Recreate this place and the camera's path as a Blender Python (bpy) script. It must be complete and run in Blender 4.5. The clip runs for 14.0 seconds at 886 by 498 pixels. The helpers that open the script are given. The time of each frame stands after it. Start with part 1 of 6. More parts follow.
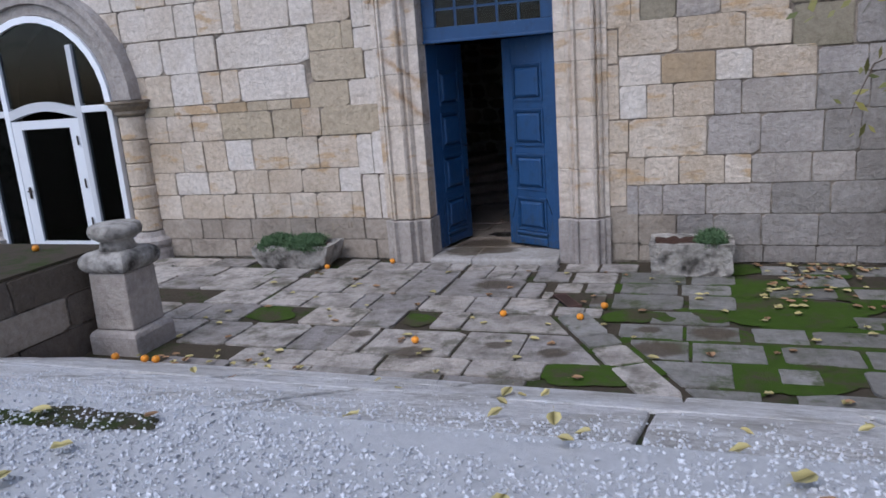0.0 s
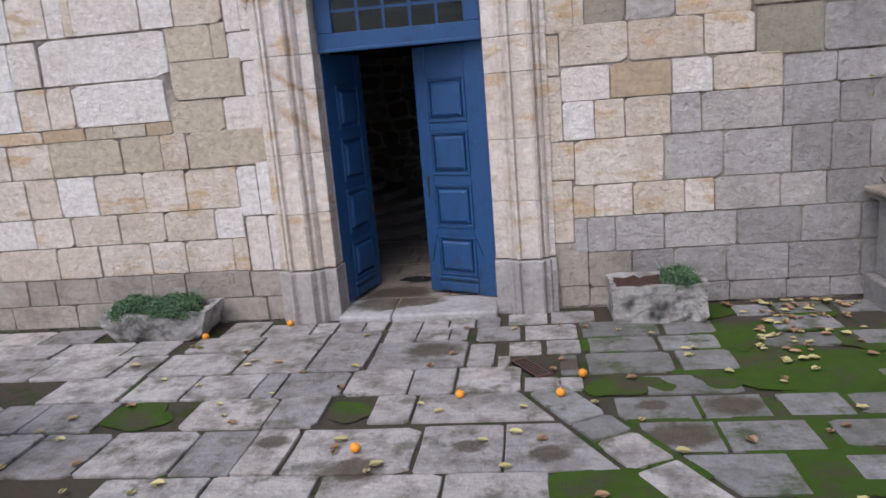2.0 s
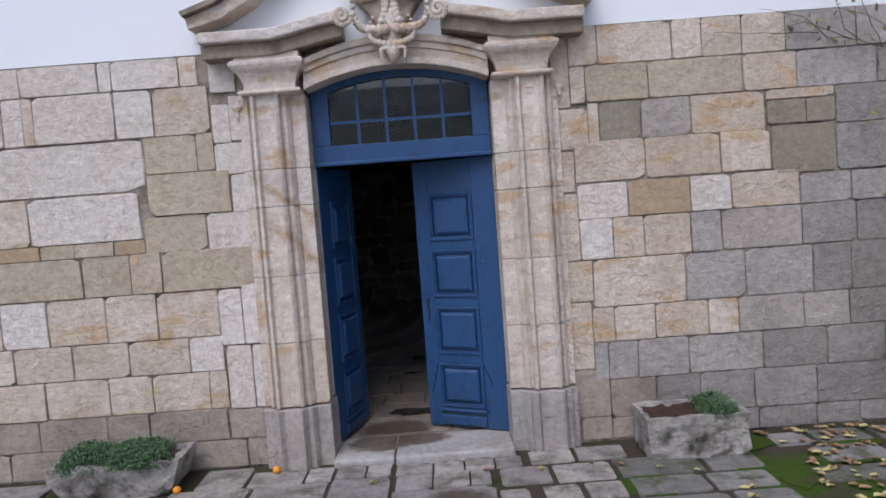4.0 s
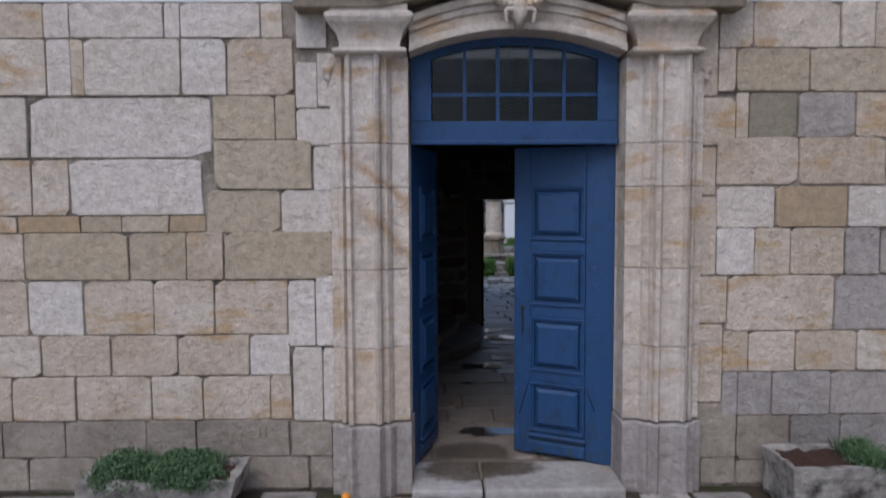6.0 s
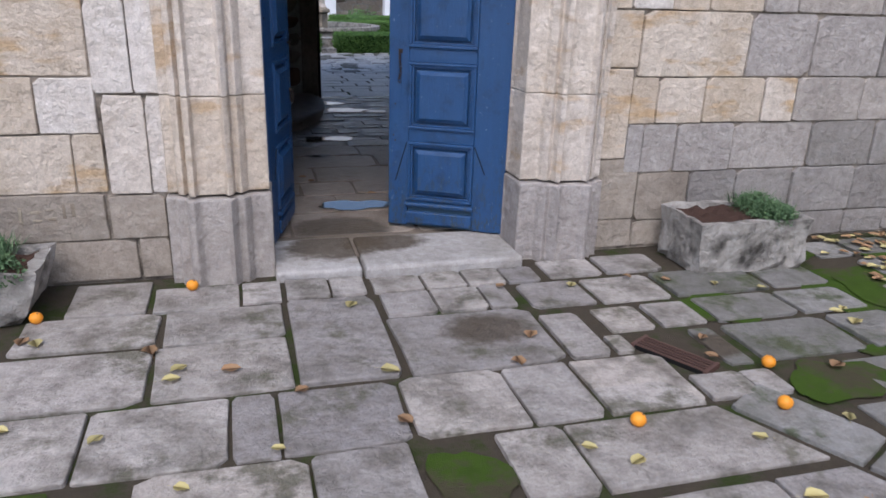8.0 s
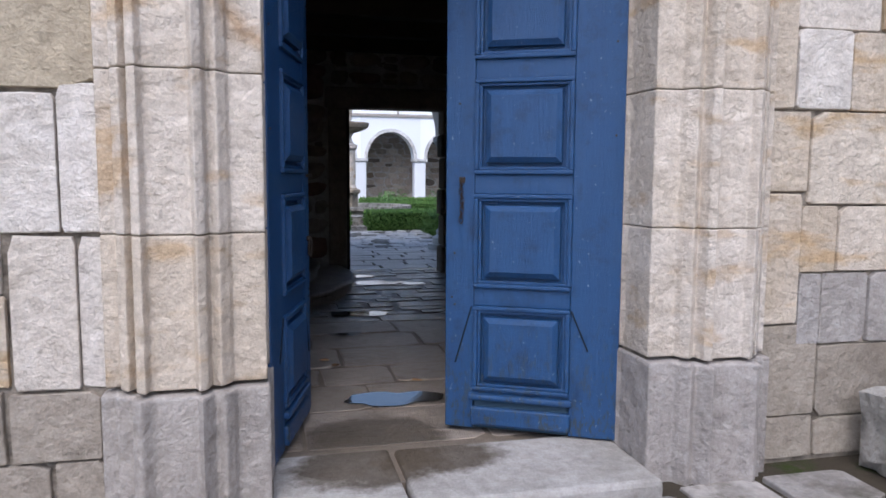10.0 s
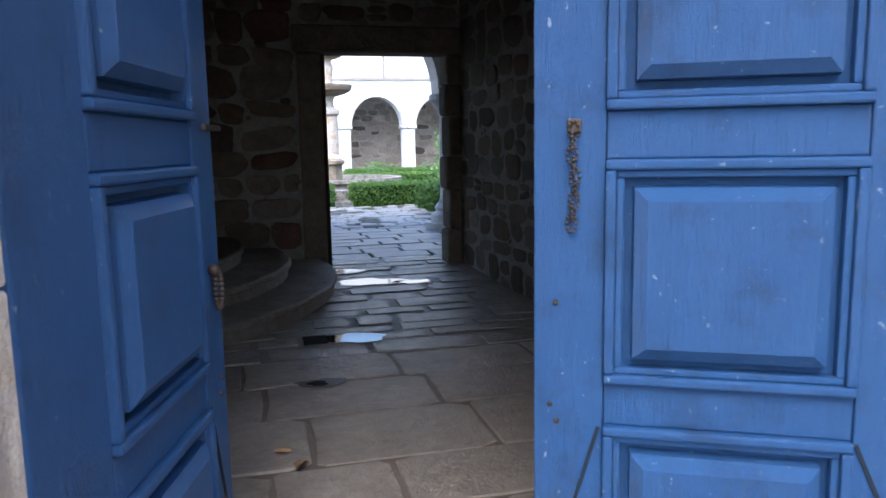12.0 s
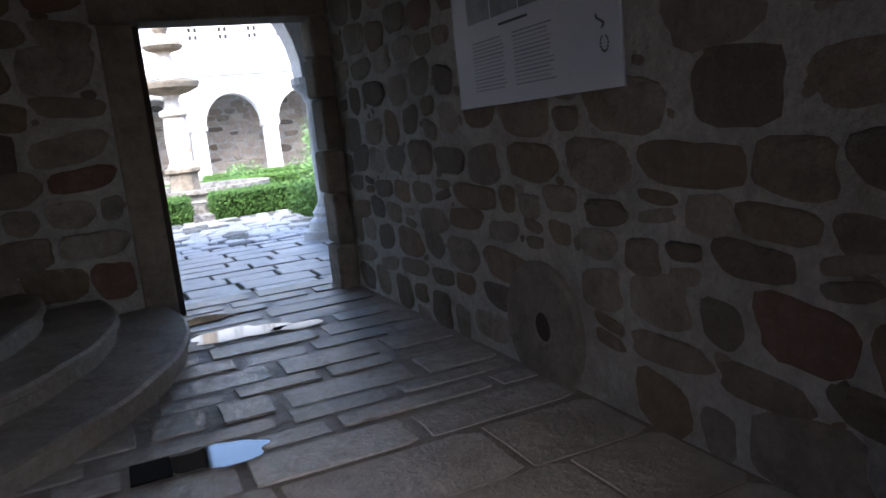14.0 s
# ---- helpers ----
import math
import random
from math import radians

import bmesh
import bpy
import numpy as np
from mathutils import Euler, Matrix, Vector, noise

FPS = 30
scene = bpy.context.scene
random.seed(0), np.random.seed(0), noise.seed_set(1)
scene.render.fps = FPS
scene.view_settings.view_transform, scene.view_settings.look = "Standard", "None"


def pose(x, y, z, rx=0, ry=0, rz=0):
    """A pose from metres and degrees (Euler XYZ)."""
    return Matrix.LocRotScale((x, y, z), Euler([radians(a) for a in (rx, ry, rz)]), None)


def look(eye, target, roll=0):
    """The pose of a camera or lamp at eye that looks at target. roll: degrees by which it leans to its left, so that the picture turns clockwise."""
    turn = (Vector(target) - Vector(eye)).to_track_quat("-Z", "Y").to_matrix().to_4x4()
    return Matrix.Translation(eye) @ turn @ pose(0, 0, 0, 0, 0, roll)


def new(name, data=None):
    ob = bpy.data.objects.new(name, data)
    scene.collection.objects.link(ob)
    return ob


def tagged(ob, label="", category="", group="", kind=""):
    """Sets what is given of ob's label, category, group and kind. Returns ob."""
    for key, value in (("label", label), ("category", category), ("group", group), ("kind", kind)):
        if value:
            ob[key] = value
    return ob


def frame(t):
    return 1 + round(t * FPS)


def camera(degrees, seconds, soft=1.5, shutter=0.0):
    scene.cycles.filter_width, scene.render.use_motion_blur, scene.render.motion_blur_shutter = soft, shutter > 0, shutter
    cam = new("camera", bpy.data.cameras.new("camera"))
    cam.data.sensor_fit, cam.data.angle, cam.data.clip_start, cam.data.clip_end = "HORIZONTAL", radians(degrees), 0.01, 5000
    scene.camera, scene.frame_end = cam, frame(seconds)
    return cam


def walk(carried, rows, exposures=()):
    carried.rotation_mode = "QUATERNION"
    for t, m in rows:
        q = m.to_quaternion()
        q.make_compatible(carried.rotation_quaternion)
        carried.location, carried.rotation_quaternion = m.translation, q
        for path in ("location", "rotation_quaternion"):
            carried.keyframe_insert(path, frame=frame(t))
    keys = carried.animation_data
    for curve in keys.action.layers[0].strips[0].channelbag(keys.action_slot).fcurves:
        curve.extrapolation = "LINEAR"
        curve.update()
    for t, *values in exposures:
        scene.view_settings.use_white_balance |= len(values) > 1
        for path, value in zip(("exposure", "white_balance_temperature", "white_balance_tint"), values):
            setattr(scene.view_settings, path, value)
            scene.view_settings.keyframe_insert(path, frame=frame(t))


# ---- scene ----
cam = camera(62.7, 14.0, soft=1.6, shutter=0.15)
METRES, EYE, TILT, LEAN, TURN = 11.5, 2.355, 0.0, 0.0, 19.3
ROWS = [
    (0.0, 0.0, 0.0, 0.0, -0.99, -13.35, 4.16),
    (0.5, -0.0083, 0.0402, -0.0006, 0.43, -13.39, 4.69),
    (1.0, -0.0219, 0.0791, -0.0046, -0.9, -12.9, 6.05),
    (1.5, -0.0333, 0.1211, -0.0055, -5.07, -13.66, 5.5),
    (2.0, -0.0484, 0.1556, -0.0042, -12.86, -12.36, 4.58),
    (2.5, -0.0688, 0.1808, -0.0036, -17.94, -12.41, 5.23),
    (3.0, -0.0848, 0.2114, -0.0008, -14.23, -8.43, 4.79),
    (3.5, -0.1012, 0.2227, -0.0004, -18.39, -6.1, 4.7),
    (3.7, -0.1035, 0.2241, -0.0009, -19.10, -5.12, 4.77),
    (5.8, -0.1608, 0.3358, 0.0002, -23.43, 1.03, -0.32),
    (6.0, -0.1609, 0.3425, -0.0013, -20.15, -4.03, 0.27),
    (6.5, -0.1681, 0.3632, -0.0062, -23.77, -11.28, 1.58),
    (7.0, -0.1659, 0.3879, -0.0217, -29.18, -14.0, -0.03),
    (7.5, -0.1606, 0.41, -0.0352, -34.0, -18.35, 1.33),
    (8.0, -0.1559, 0.4428, -0.0463, -34.46, -19.97, -1.84),
    (8.5, -0.1472, 0.473, -0.054, -29.38, -13.26, -0.75),
    (8.7, -0.1426, 0.4790, -0.0602, -31.46, -7.55, -1.31),
    (10.8, -0.0611, 0.6454, -0.0873, -33.45, -5.59, 0.41),
    (11.0, -0.0529, 0.6609, -0.0863, -34.04, -5.74, 0.9),
    (11.5, -0.0329, 0.7, -0.0889, -36.43, -7.38, 1.04),
    (12.0, -0.0069, 0.743, -0.0888, -33.72, -8.07, 1.04),
    (12.5, 0.0119, 0.7816, -0.0894, -33.78, -9.62, 1.41),
    (13.0, 0.0379, 0.8234, -0.0921, -36.43, -11.42, 2.13),
    (13.5, 0.0598, 0.8519, -0.0869, -38.17, -12.14, 2.46),
    (14.0, 0.074, 0.8752, -0.0906, -44.08, -9.54, 6.06),
]
EXPOSURES = [(0.0, 0.34, 5650, 12), (0.5, 0.5, 5700, 13), (1.0, 0.62, 5800, 14), (3.0, 0.7, 5850, 14), (3.7, 0.55, 5850, 14), (5.8, -0.1, 5700, 14), (6.0, 0.05, 5800, 14), (6.5, 0.4, 5850, 14), (8.7, 0.82, 5900, 13), (11.0, 1.33, 5750, 12), (12.0, 2.1, 5750, 11), (13.0, 2.65, 5850, 12), (14.0, 2.95, 6000, 13)]
walk(cam, [(t, pose(0, 0, EYE, TILT, LEAN, TURN) @ pose(METRES * x, METRES * y, METRES * z, 90 + pitch, roll, yaw)) for t, x, y, z, yaw, pitch, roll in ROWS], EXPOSURES)

# ---- world and light: an overcast afternoon ----
world = bpy.data.worlds.new("sky")
scene.world = world
world.use_nodes = True
wt = world.node_tree
sky = wt.nodes.new("ShaderNodeTexSky")
sky.sky_type, sky.sun_disc = "NISHITA", False
sky.sun_elevation, sky.sun_rotation = radians(50), radians(200)
sky.air_density, sky.dust_density, sky.ozone_density = 1.0, 2.5, 1.5
wt.links.new(sky.outputs[0], wt.nodes["Background"].inputs[0])
wt.nodes["Background"].inputs[1].default_value = 0.12
sun = new("sun", bpy.data.lights.new("sun", "SUN"))
sun.data.energy, sun.data.angle, sun.data.color = 1.1, radians(50), (1.0, 0.97, 0.93)
sun.matrix_world = look((0, 0, 20), (3.5, 9.5, 5.0))


# ---- materials ----
FACE = 8.855          # front of the facade


def mat_base(name, rough=0.85, spec=0.3, metal=0.0):
    m = bpy.data.materials.new(name)
    m.use_nodes = True
    nt = m.node_tree
    b = nt.nodes["Principled BSDF"]
    b.inputs["Roughness"].default_value = rough
    b.inputs["Specular IOR Level"].default_value = spec
    b.inputs["Metallic"].default_value = metal
    return m, nt, b


def noise_node(nt, scale, detail=6.0, rough=0.6, stretch=None):
    geo = nt.nodes.new("ShaderNodeNewGeometry")
    src = geo.outputs["Position"]
    if stretch:
        mp = nt.nodes.new("ShaderNodeMapping")
        mp.inputs["Scale"].default_value = stretch
        nt.links.new(src, mp.inputs["Vector"])
        src = mp.outputs[0]
    n = nt.nodes.new("ShaderNodeTexNoise")
    n.inputs["Scale"].default_value = scale
    n.inputs["Detail"].default_value = detail
    n.inputs["Roughness"].default_value = rough
    nt.links.new(src, n.inputs["Vector"])
    return n.outputs["Fac"]


def ramp(nt, fac, stops):
    if len(stops) == 1:
        stops = [stops[0], (1.0, stops[0][1])]
    r = nt.nodes.new("ShaderNodeValToRGB")
    el = r.color_ramp.elements
    while len(el) < len(stops):
        el.new(0.5)
    for e, (p, c) in zip(el, stops):
        e.position, e.color = p, (*c, 1)
    nt.links.new(fac, r.inputs[0])
    return r.outputs[0]


def mix(nt, fac, a, b, mode="MIX"):
    n = nt.nodes.new("ShaderNodeMix")
    n.data_type, n.blend_type = "RGBA", mode
    for sock, v in ((n.inputs[0], fac), (n.inputs[6], a), (n.inputs[7], b)):
        if isinstance(v, (int, float)):
            sock.default_value = v
        elif isinstance(v, tuple):
            sock.default_value = (*v, 1)
        else:
            nt.links.new(v, sock)
    return n.outputs[2]


def bump(nt, b, height, strength, dist):
    n = nt.nodes.new("ShaderNodeBump")
    n.inputs["Strength"].default_value = strength
    n.inputs["Distance"].default_value = dist
    nt.links.new(height, n.inputs["Height"])
    nt.links.new(n.outputs[0], b.inputs["Normal"])


def scaled(nt, value, k):
    n = nt.nodes.new("ShaderNodeMath")
    n.operation = "MULTIPLY"
    n.inputs[1].default_value = k
    nt.links.new(value, n.inputs[0])
    return n.outputs[0]


def masonry(name, tones, stain, stain_amount=0.5, grain=90.0, patch=2.2, rough=0.88, relief=0.009, veins=None, spec=0.25, moss=None, spots=(), bands=()):
    """Stone whose pieces differ in tone, with large stains, lichen and grain."""
    m, nt, b = mat_base(name, rough, spec)
    info = nt.nodes.new("ShaderNodeObjectInfo")
    col = ramp(nt, info.outputs["Random"], [(i / max(1, len(tones) - 1), c) for i, c in enumerate(tones)])
    big = noise_node(nt, patch, 5.0, 0.65)
    s = ramp(nt, big, [(0.45, (0, 0, 0)), (0.68, (stain_amount,) * 3)])
    col = mix(nt, s, col, stain)
    if veins:
        v = ramp(nt, noise_node(nt, 3.1, 4.0, 0.5, (0.8, 1, 2.2)), [(0.56, (0, 0, 0)), (0.66, (0.75, 0.75, 0.75))])
        col = mix(nt, v, col, veins)
    if moss:
        v = ramp(nt, noise_node(nt, 2.6, 7.0, 0.7), [(0.53, (0, 0, 0)), (0.63, (0.8, 0.8, 0.8))])
        col = mix(nt, v, col, moss)
    for sx, sy, sr in spots:
        geo = nt.nodes.new("ShaderNodeNewGeometry")
        mp = nt.nodes.new("ShaderNodeMapping")
        mp.inputs["Location"].default_value = (-sx / sr, -sy / (sr * 0.75), 0)
        mp.inputs["Scale"].default_value = (1 / sr, 1 / (sr * 0.75), 0)
        nt.links.new(geo.outputs["Position"], mp.inputs["Vector"])
        ln = nt.nodes.new("ShaderNodeVectorMath")
        ln.operation = "LENGTH"
        nt.links.new(mp.outputs[0], ln.inputs[0])
        ad = nt.nodes.new("ShaderNodeMath")
        ad.operation = "MULTIPLY_ADD"
        ad.inputs[1].default_value = 0.9
        nt.links.new(noise_node(nt, 7.0, 6.0, 0.65), ad.inputs[0])
        nt.links.new(ln.outputs["Value"], ad.inputs[2])
        col = mix(nt, ramp(nt, scaled(nt, ad.outputs[0], 0.5), [(0.60, (0.88, 0.88, 0.88)), (0.78, (0, 0, 0))]), col, (0.085, 0.066, 0.045))
    for bx, bz, slope, half in bands:
        # a rusty band that runs aslant through the blocks
        geo = nt.nodes.new("ShaderNodeNewGeometry")
        dot = nt.nodes.new("ShaderNodeVectorMath")
        dot.operation = "DOT_PRODUCT"
        n = math.hypot(slope, 1.0)
        dot.inputs[1].default_value = (-slope / n / half, 0, 1 / n / half)
        nt.links.new(geo.outputs["Position"], dot.inputs[0])
        off = nt.nodes.new("ShaderNodeMath")
        off.operation = "ADD"
        off.inputs[1].default_value = (slope * bx - bz) / n / half
        nt.links.new(dot.outputs["Value"], off.inputs[0])
        wob = nt.nodes.new("ShaderNodeMath")
        wob.operation = "MULTIPLY_ADD"
        wob.inputs[1].default_value = 3.4
        nt.links.new(noise_node(nt, 4.0, 5.0, 0.6), wob.inputs[0])
        nt.links.new(off.outputs[0], wob.inputs[2])
        mag = nt.nodes.new("ShaderNodeMath")
        mag.operation = "ABSOLUTE"
        sub = nt.nodes.new("ShaderNodeMath")
        sub.operation = "SUBTRACT"
        sub.inputs[1].default_value = 1.7
        nt.links.new(wob.outputs[0], sub.inputs[0])
        nt.links.new(sub.outputs[0], mag.inputs[0])
        near = nt.nodes.new("ShaderNodeVectorMath")
        near.operation = "DISTANCE"
        near.inputs[1].default_value = (bx, FACE - 0.1, bz)
        nt.links.new(geo.outputs["Position"], near.inputs[0])
        reach = ramp(nt, near.outputs["Value"], [(0.22, (1, 1, 1)), (0.50, (0, 0, 0))])
        line = ramp(nt, mag.outputs[0], [(0.1, (0.6, 0.6, 0.6)), (1.0, (0, 0, 0))])
        col = mix(nt, mix(nt, 1.0, line, reach, "MULTIPLY"), col, (0.40, 0.235, 0.105))
    fine = noise_node(nt, grain, 3.0, 0.7)
    g = ramp(nt, fine, [(0.3, (0.87, 0.865, 0.86)), (0.7, (1.09, 1.09, 1.09))])
    col = mix(nt, 1.0, col, g, "MULTIPLY")
    mid = noise_node(nt, 14.0, 8.0, 0.7)
    g2 = ramp(nt, mid, [(0.32, (0.80, 0.78, 0.755)), (0.62, (1.09, 1.085, 1.08))])
    col = mix(nt, 1.0, col, g2, "MULTIPLY")
    nt.links.new(col, b.inputs["Base Color"])
    coarse = nt.nodes.new("ShaderNodeMath")
    coarse.operation = "MULTIPLY_ADD"
    coarse.inputs[1].default_value = 2.2
    nt.links.new(noise_node(nt, 9.0, 4.0, 0.6), coarse.inputs[0])
    nt.links.new(noise_node(nt, 30.0, 6.0, 0.72), coarse.inputs[2])
    bump(nt, b, coarse.outputs[0], 0.9, relief)
    return m


ASHLAR = masonry("ashlar_cream", [(0.62, 0.535, 0.435), (0.55, 0.465, 0.37), (0.67, 0.59, 0.50), (0.52, 0.43, 0.33), (0.63, 0.55, 0.455), (0.66, 0.585, 0.505), (0.59, 0.49, 0.375)], (0.44, 0.35, 0.25), 0.7, veins=(0.50, 0.34, 0.18), relief=0.018)
ASHLAR_GREY = masonry("ashlar_grey", [(0.40, 0.365, 0.34), (0.44, 0.405, 0.38), (0.37, 0.34, 0.315), (0.42, 0.39, 0.37), (0.44, 0.395, 0.35)], (0.28, 0.25, 0.23), 0.55, relief=0.018)
# darker copy of ashlar_grey: weathering plus the right side's shade, put into colour
ASHLAR_SHADY = masonry("ashlar_weathered_shaded_grey", [(0.31, 0.285, 0.265), (0.35, 0.325, 0.305), (0.28, 0.26, 0.24), (0.33, 0.305, 0.29)], (0.20, 0.18, 0.165), 0.6, relief=0.018)
ASHLAR_TAN = masonry("ashlar_tan", [(0.50, 0.425, 0.315), (0.45, 0.38, 0.28), (0.54, 0.465, 0.36)], (0.37, 0.305, 0.215), 0.5, relief=0.016)
ASHLAR_OLIVE = masonry("ashlar_olive", [(0.265, 0.235, 0.17), (0.30, 0.265, 0.20)], (0.20, 0.18, 0.12), 0.5, relief=0.012)
ASHLAR_DAMP = masonry("ashlar_damp", [(0.37, 0.32, 0.265), (0.42, 0.365, 0.305), (0.33, 0.285, 0.235), (0.44, 0.385, 0.32)], (0.22, 0.185, 0.15), 0.65, relief=0.016)
ASHLAR_PALE = masonry("ashlar_pale", [(0.66, 0.60, 0.535), (0.71, 0.66, 0.61), (0.64, 0.57, 0.495), (0.685, 0.635, 0.58)], (0.55, 0.475, 0.39), 0.5, relief=0.018)
ASHLAR_OCHRE = masonry("ashlar_ochre", [(0.45, 0.335, 0.205), (0.40, 0.30, 0.19), (0.48, 0.375, 0.25)], (0.31, 0.25, 0.18), 0.5)
CARVED = masonry("carved_granite", [(0.65, 0.565, 0.47), (0.69, 0.62, 0.545), (0.61, 0.52, 0.415), (0.67, 0.61, 0.55)], (0.46, 0.375, 0.28), 0.5, 110.0, 1.6, relief=0.019, veins=(0.52, 0.37, 0.22), bands=[(-3.40, 2.43, -0.80, 0.06), (-3.36, 2.02, -1.02, 0.07)])
CARVED_DARK = masonry("dark_granite", [(0.34, 0.29, 0.22), (0.30, 0.25, 0.19)], (0.12, 0.10, 0.08), 0.75, 100.0, 3.0)
MORTAR = masonry("old_mortar", [(0.33, 0.285, 0.235)], (0.045, 0.037, 0.03), 1.0, 60.0, 4.0)
FLAG = masonry("paving_granite", [(0.45, 0.41, 0.37), (0.34, 0.315, 0.29), (0.54, 0.50, 0.46), (0.27, 0.25, 0.24), (0.41, 0.38, 0.35), (0.49, 0.44, 0.39)], (0.12, 0.105, 0.085), 0.85, 40.0, 3.4, 0.62, 0.018, spec=0.4, moss=(0.10, 0.095, 0.06), spots=[(-2.1, 7.72, 0.26), (-1.62, 5.9, 0.12), (-1.1, 5.78, 0.15), (-2.35, 5.62, 0.2), (-3.0, 6.0, 0.13)])
SILL_STONE = masonry("sill_stone", [(0.40, 0.38, 0.36), (0.46, 0.44, 0.42)], (0.25, 0.23, 0.20), 0.6, spots=[(-2.78, 9.10, 0.36), (-2.45, 9.12, 0.3)])
FLAG_MOSSY = masonry("mossy_paving", [(0.24, 0.23, 0.215), (0.17, 0.165, 0.15), (0.31, 0.30, 0.285)], (0.10, 0.10, 0.075), 0.7, 80.0, 3.4, 0.7, 0.015, moss=(0.06, 0.075, 0.025), spots=[(-0.25, 5.98, 0.24), (0.2, 6.42, 0.22), (-0.35, 6.45, 0.12), (-0.95, 7.28, 0.2)])
RAMP_STONE = masonry("ramp_stone", [(0.74, 0.735, 0.735), (0.68, 0.67, 0.665), (0.78, 0.775, 0.775), (0.64, 0.63, 0.62)], (0.36, 0.34, 0.31), 0.7, 26.0, 1.4, 0.8, 0.03, moss=(0.42, 0.40, 0.365))
TROUGH = masonry("lichened_trough", [(0.46, 0.44, 0.41), (0.41, 0.38, 0.34)], (0.05, 0.045, 0.038), 0.95, 40.0, 5.0, 0.92, 0.03)
INDOOR_FLAG = masonry("worn_indoor_flag", [(0.35, 0.295, 0.245), (0.31, 0.26, 0.21), (0.38, 0.325, 0.275), (0.33, 0.28, 0.23)], (0.17, 0.135, 0.10), 0.6, 70.0, 2.5, 0.34, 0.012, spec=0.5, spots=[(-2.7, 9.5, 0.4)])
# wet and smooth; base tones also lightened for the doorway light it reflects
PASSAGE_FLAG = masonry("wet_brightened_passage_flag", [(0.44, 0.40, 0.36), (0.38, 0.34, 0.30), (0.48, 0.44, 0.40)], (0.24, 0.20, 0.16), 0.55, 70.0, 2.5, 0.24, 0.010, spec=0.6)
FLOOR_EARTH = masonry("trodden_floor_joint", [(0.19, 0.155, 0.12)], (0.12, 0.095, 0.07), 0.6, 60.0, 4.0, 0.5, 0.010, spec=0.4)
CLOISTER_FLAG = masonry("cloister_flag", [(0.52, 0.51, 0.50), (0.45, 0.44, 0.43), (0.58, 0.57, 0.56)], (0.34, 0.33, 0.32), 0.5, 70.0, 2.5, 0.36, 0.006, spec=0.5)
RUBBLE = masonry("rubble_stone", [(0.23, 0.185, 0.145), (0.12, 0.095, 0.075), (0.28, 0.235, 0.19), (0.19, 0.14, 0.095), (0.33, 0.29, 0.245), (0.22, 0.155, 0.10), (0.14, 0.115, 0.09), (0.30, 0.26, 0.22)], (0.13, 0.105, 0.08), 0.6, 60.0, 4.0, 0.9, 0.02)
MILL_STONE = masonry("mill_stone", [(0.24, 0.205, 0.17)], (0.14, 0.115, 0.09), 0.6, 60.0, 4.0, 0.9, 0.015)
RUBBLE_RED = masonry("rubble_red", [(0.20, 0.115, 0.085), (0.17, 0.105, 0.08)], (0.07, 0.04, 0.03), 0.6, 60.0, 4.0, 0.9, 0.012)
LIME = masonry("lime_mortar", [(0.44, 0.405, 0.365)], (0.28, 0.25, 0.215), 0.7, 40.0, 3.0, 0.95, 0.03)
PINK_WALL = masonry("far_rubble", [(0.44, 0.365, 0.30), (0.36, 0.295, 0.235), (0.50, 0.43, 0.36), (0.27, 0.22, 0.175)], (0.28, 0.23, 0.18), 0.6, 30.0, 1.5)


def soil_mat(name, a, b_col, green, amount):
    m, nt, b = mat_base(name, 0.95, 0.15)
    col = mix(nt, noise_node(nt, 22.0, 8.0, 0.7), a, b_col)
    if green:
        f = ramp(nt, noise_node(nt, 1.7, 9.0, 0.75), [(0.56 - amount, (0, 0, 0)), (0.66 - amount, (0.95, 0.95, 0.95))])
        g = mix(nt, noise_node(nt, 9.0, 6.0, 0.7), green, tuple(c * 0.45 for c in green))
        col = mix(nt, f, col, g)
    nt.links.new(col, b.inputs["Base Color"])
    bump(nt, b, noise_node(nt, 60.0, 8.0, 0.8), 0.8, 0.012)
    return m


SOIL = soil_mat("joint_soil", (0.045, 0.036, 0.026), (0.085, 0.07, 0.05), (0.045, 0.068, 0.014), 0.06)
MOSS = soil_mat("moss", (0.05, 0.045, 0.025), (0.08, 0.07, 0.04), (0.062, 0.115, 0.012), 0.16)
EARTH = soil_mat("potting_earth", (0.045, 0.026, 0.02), (0.085, 0.05, 0.037), None, 0)
GRAVEL_BED = soil_mat("gravel_bed", (0.36, 0.36, 0.36), (0.60, 0.60, 0.61), (0.10, 0.11, 0.05), -0.06)


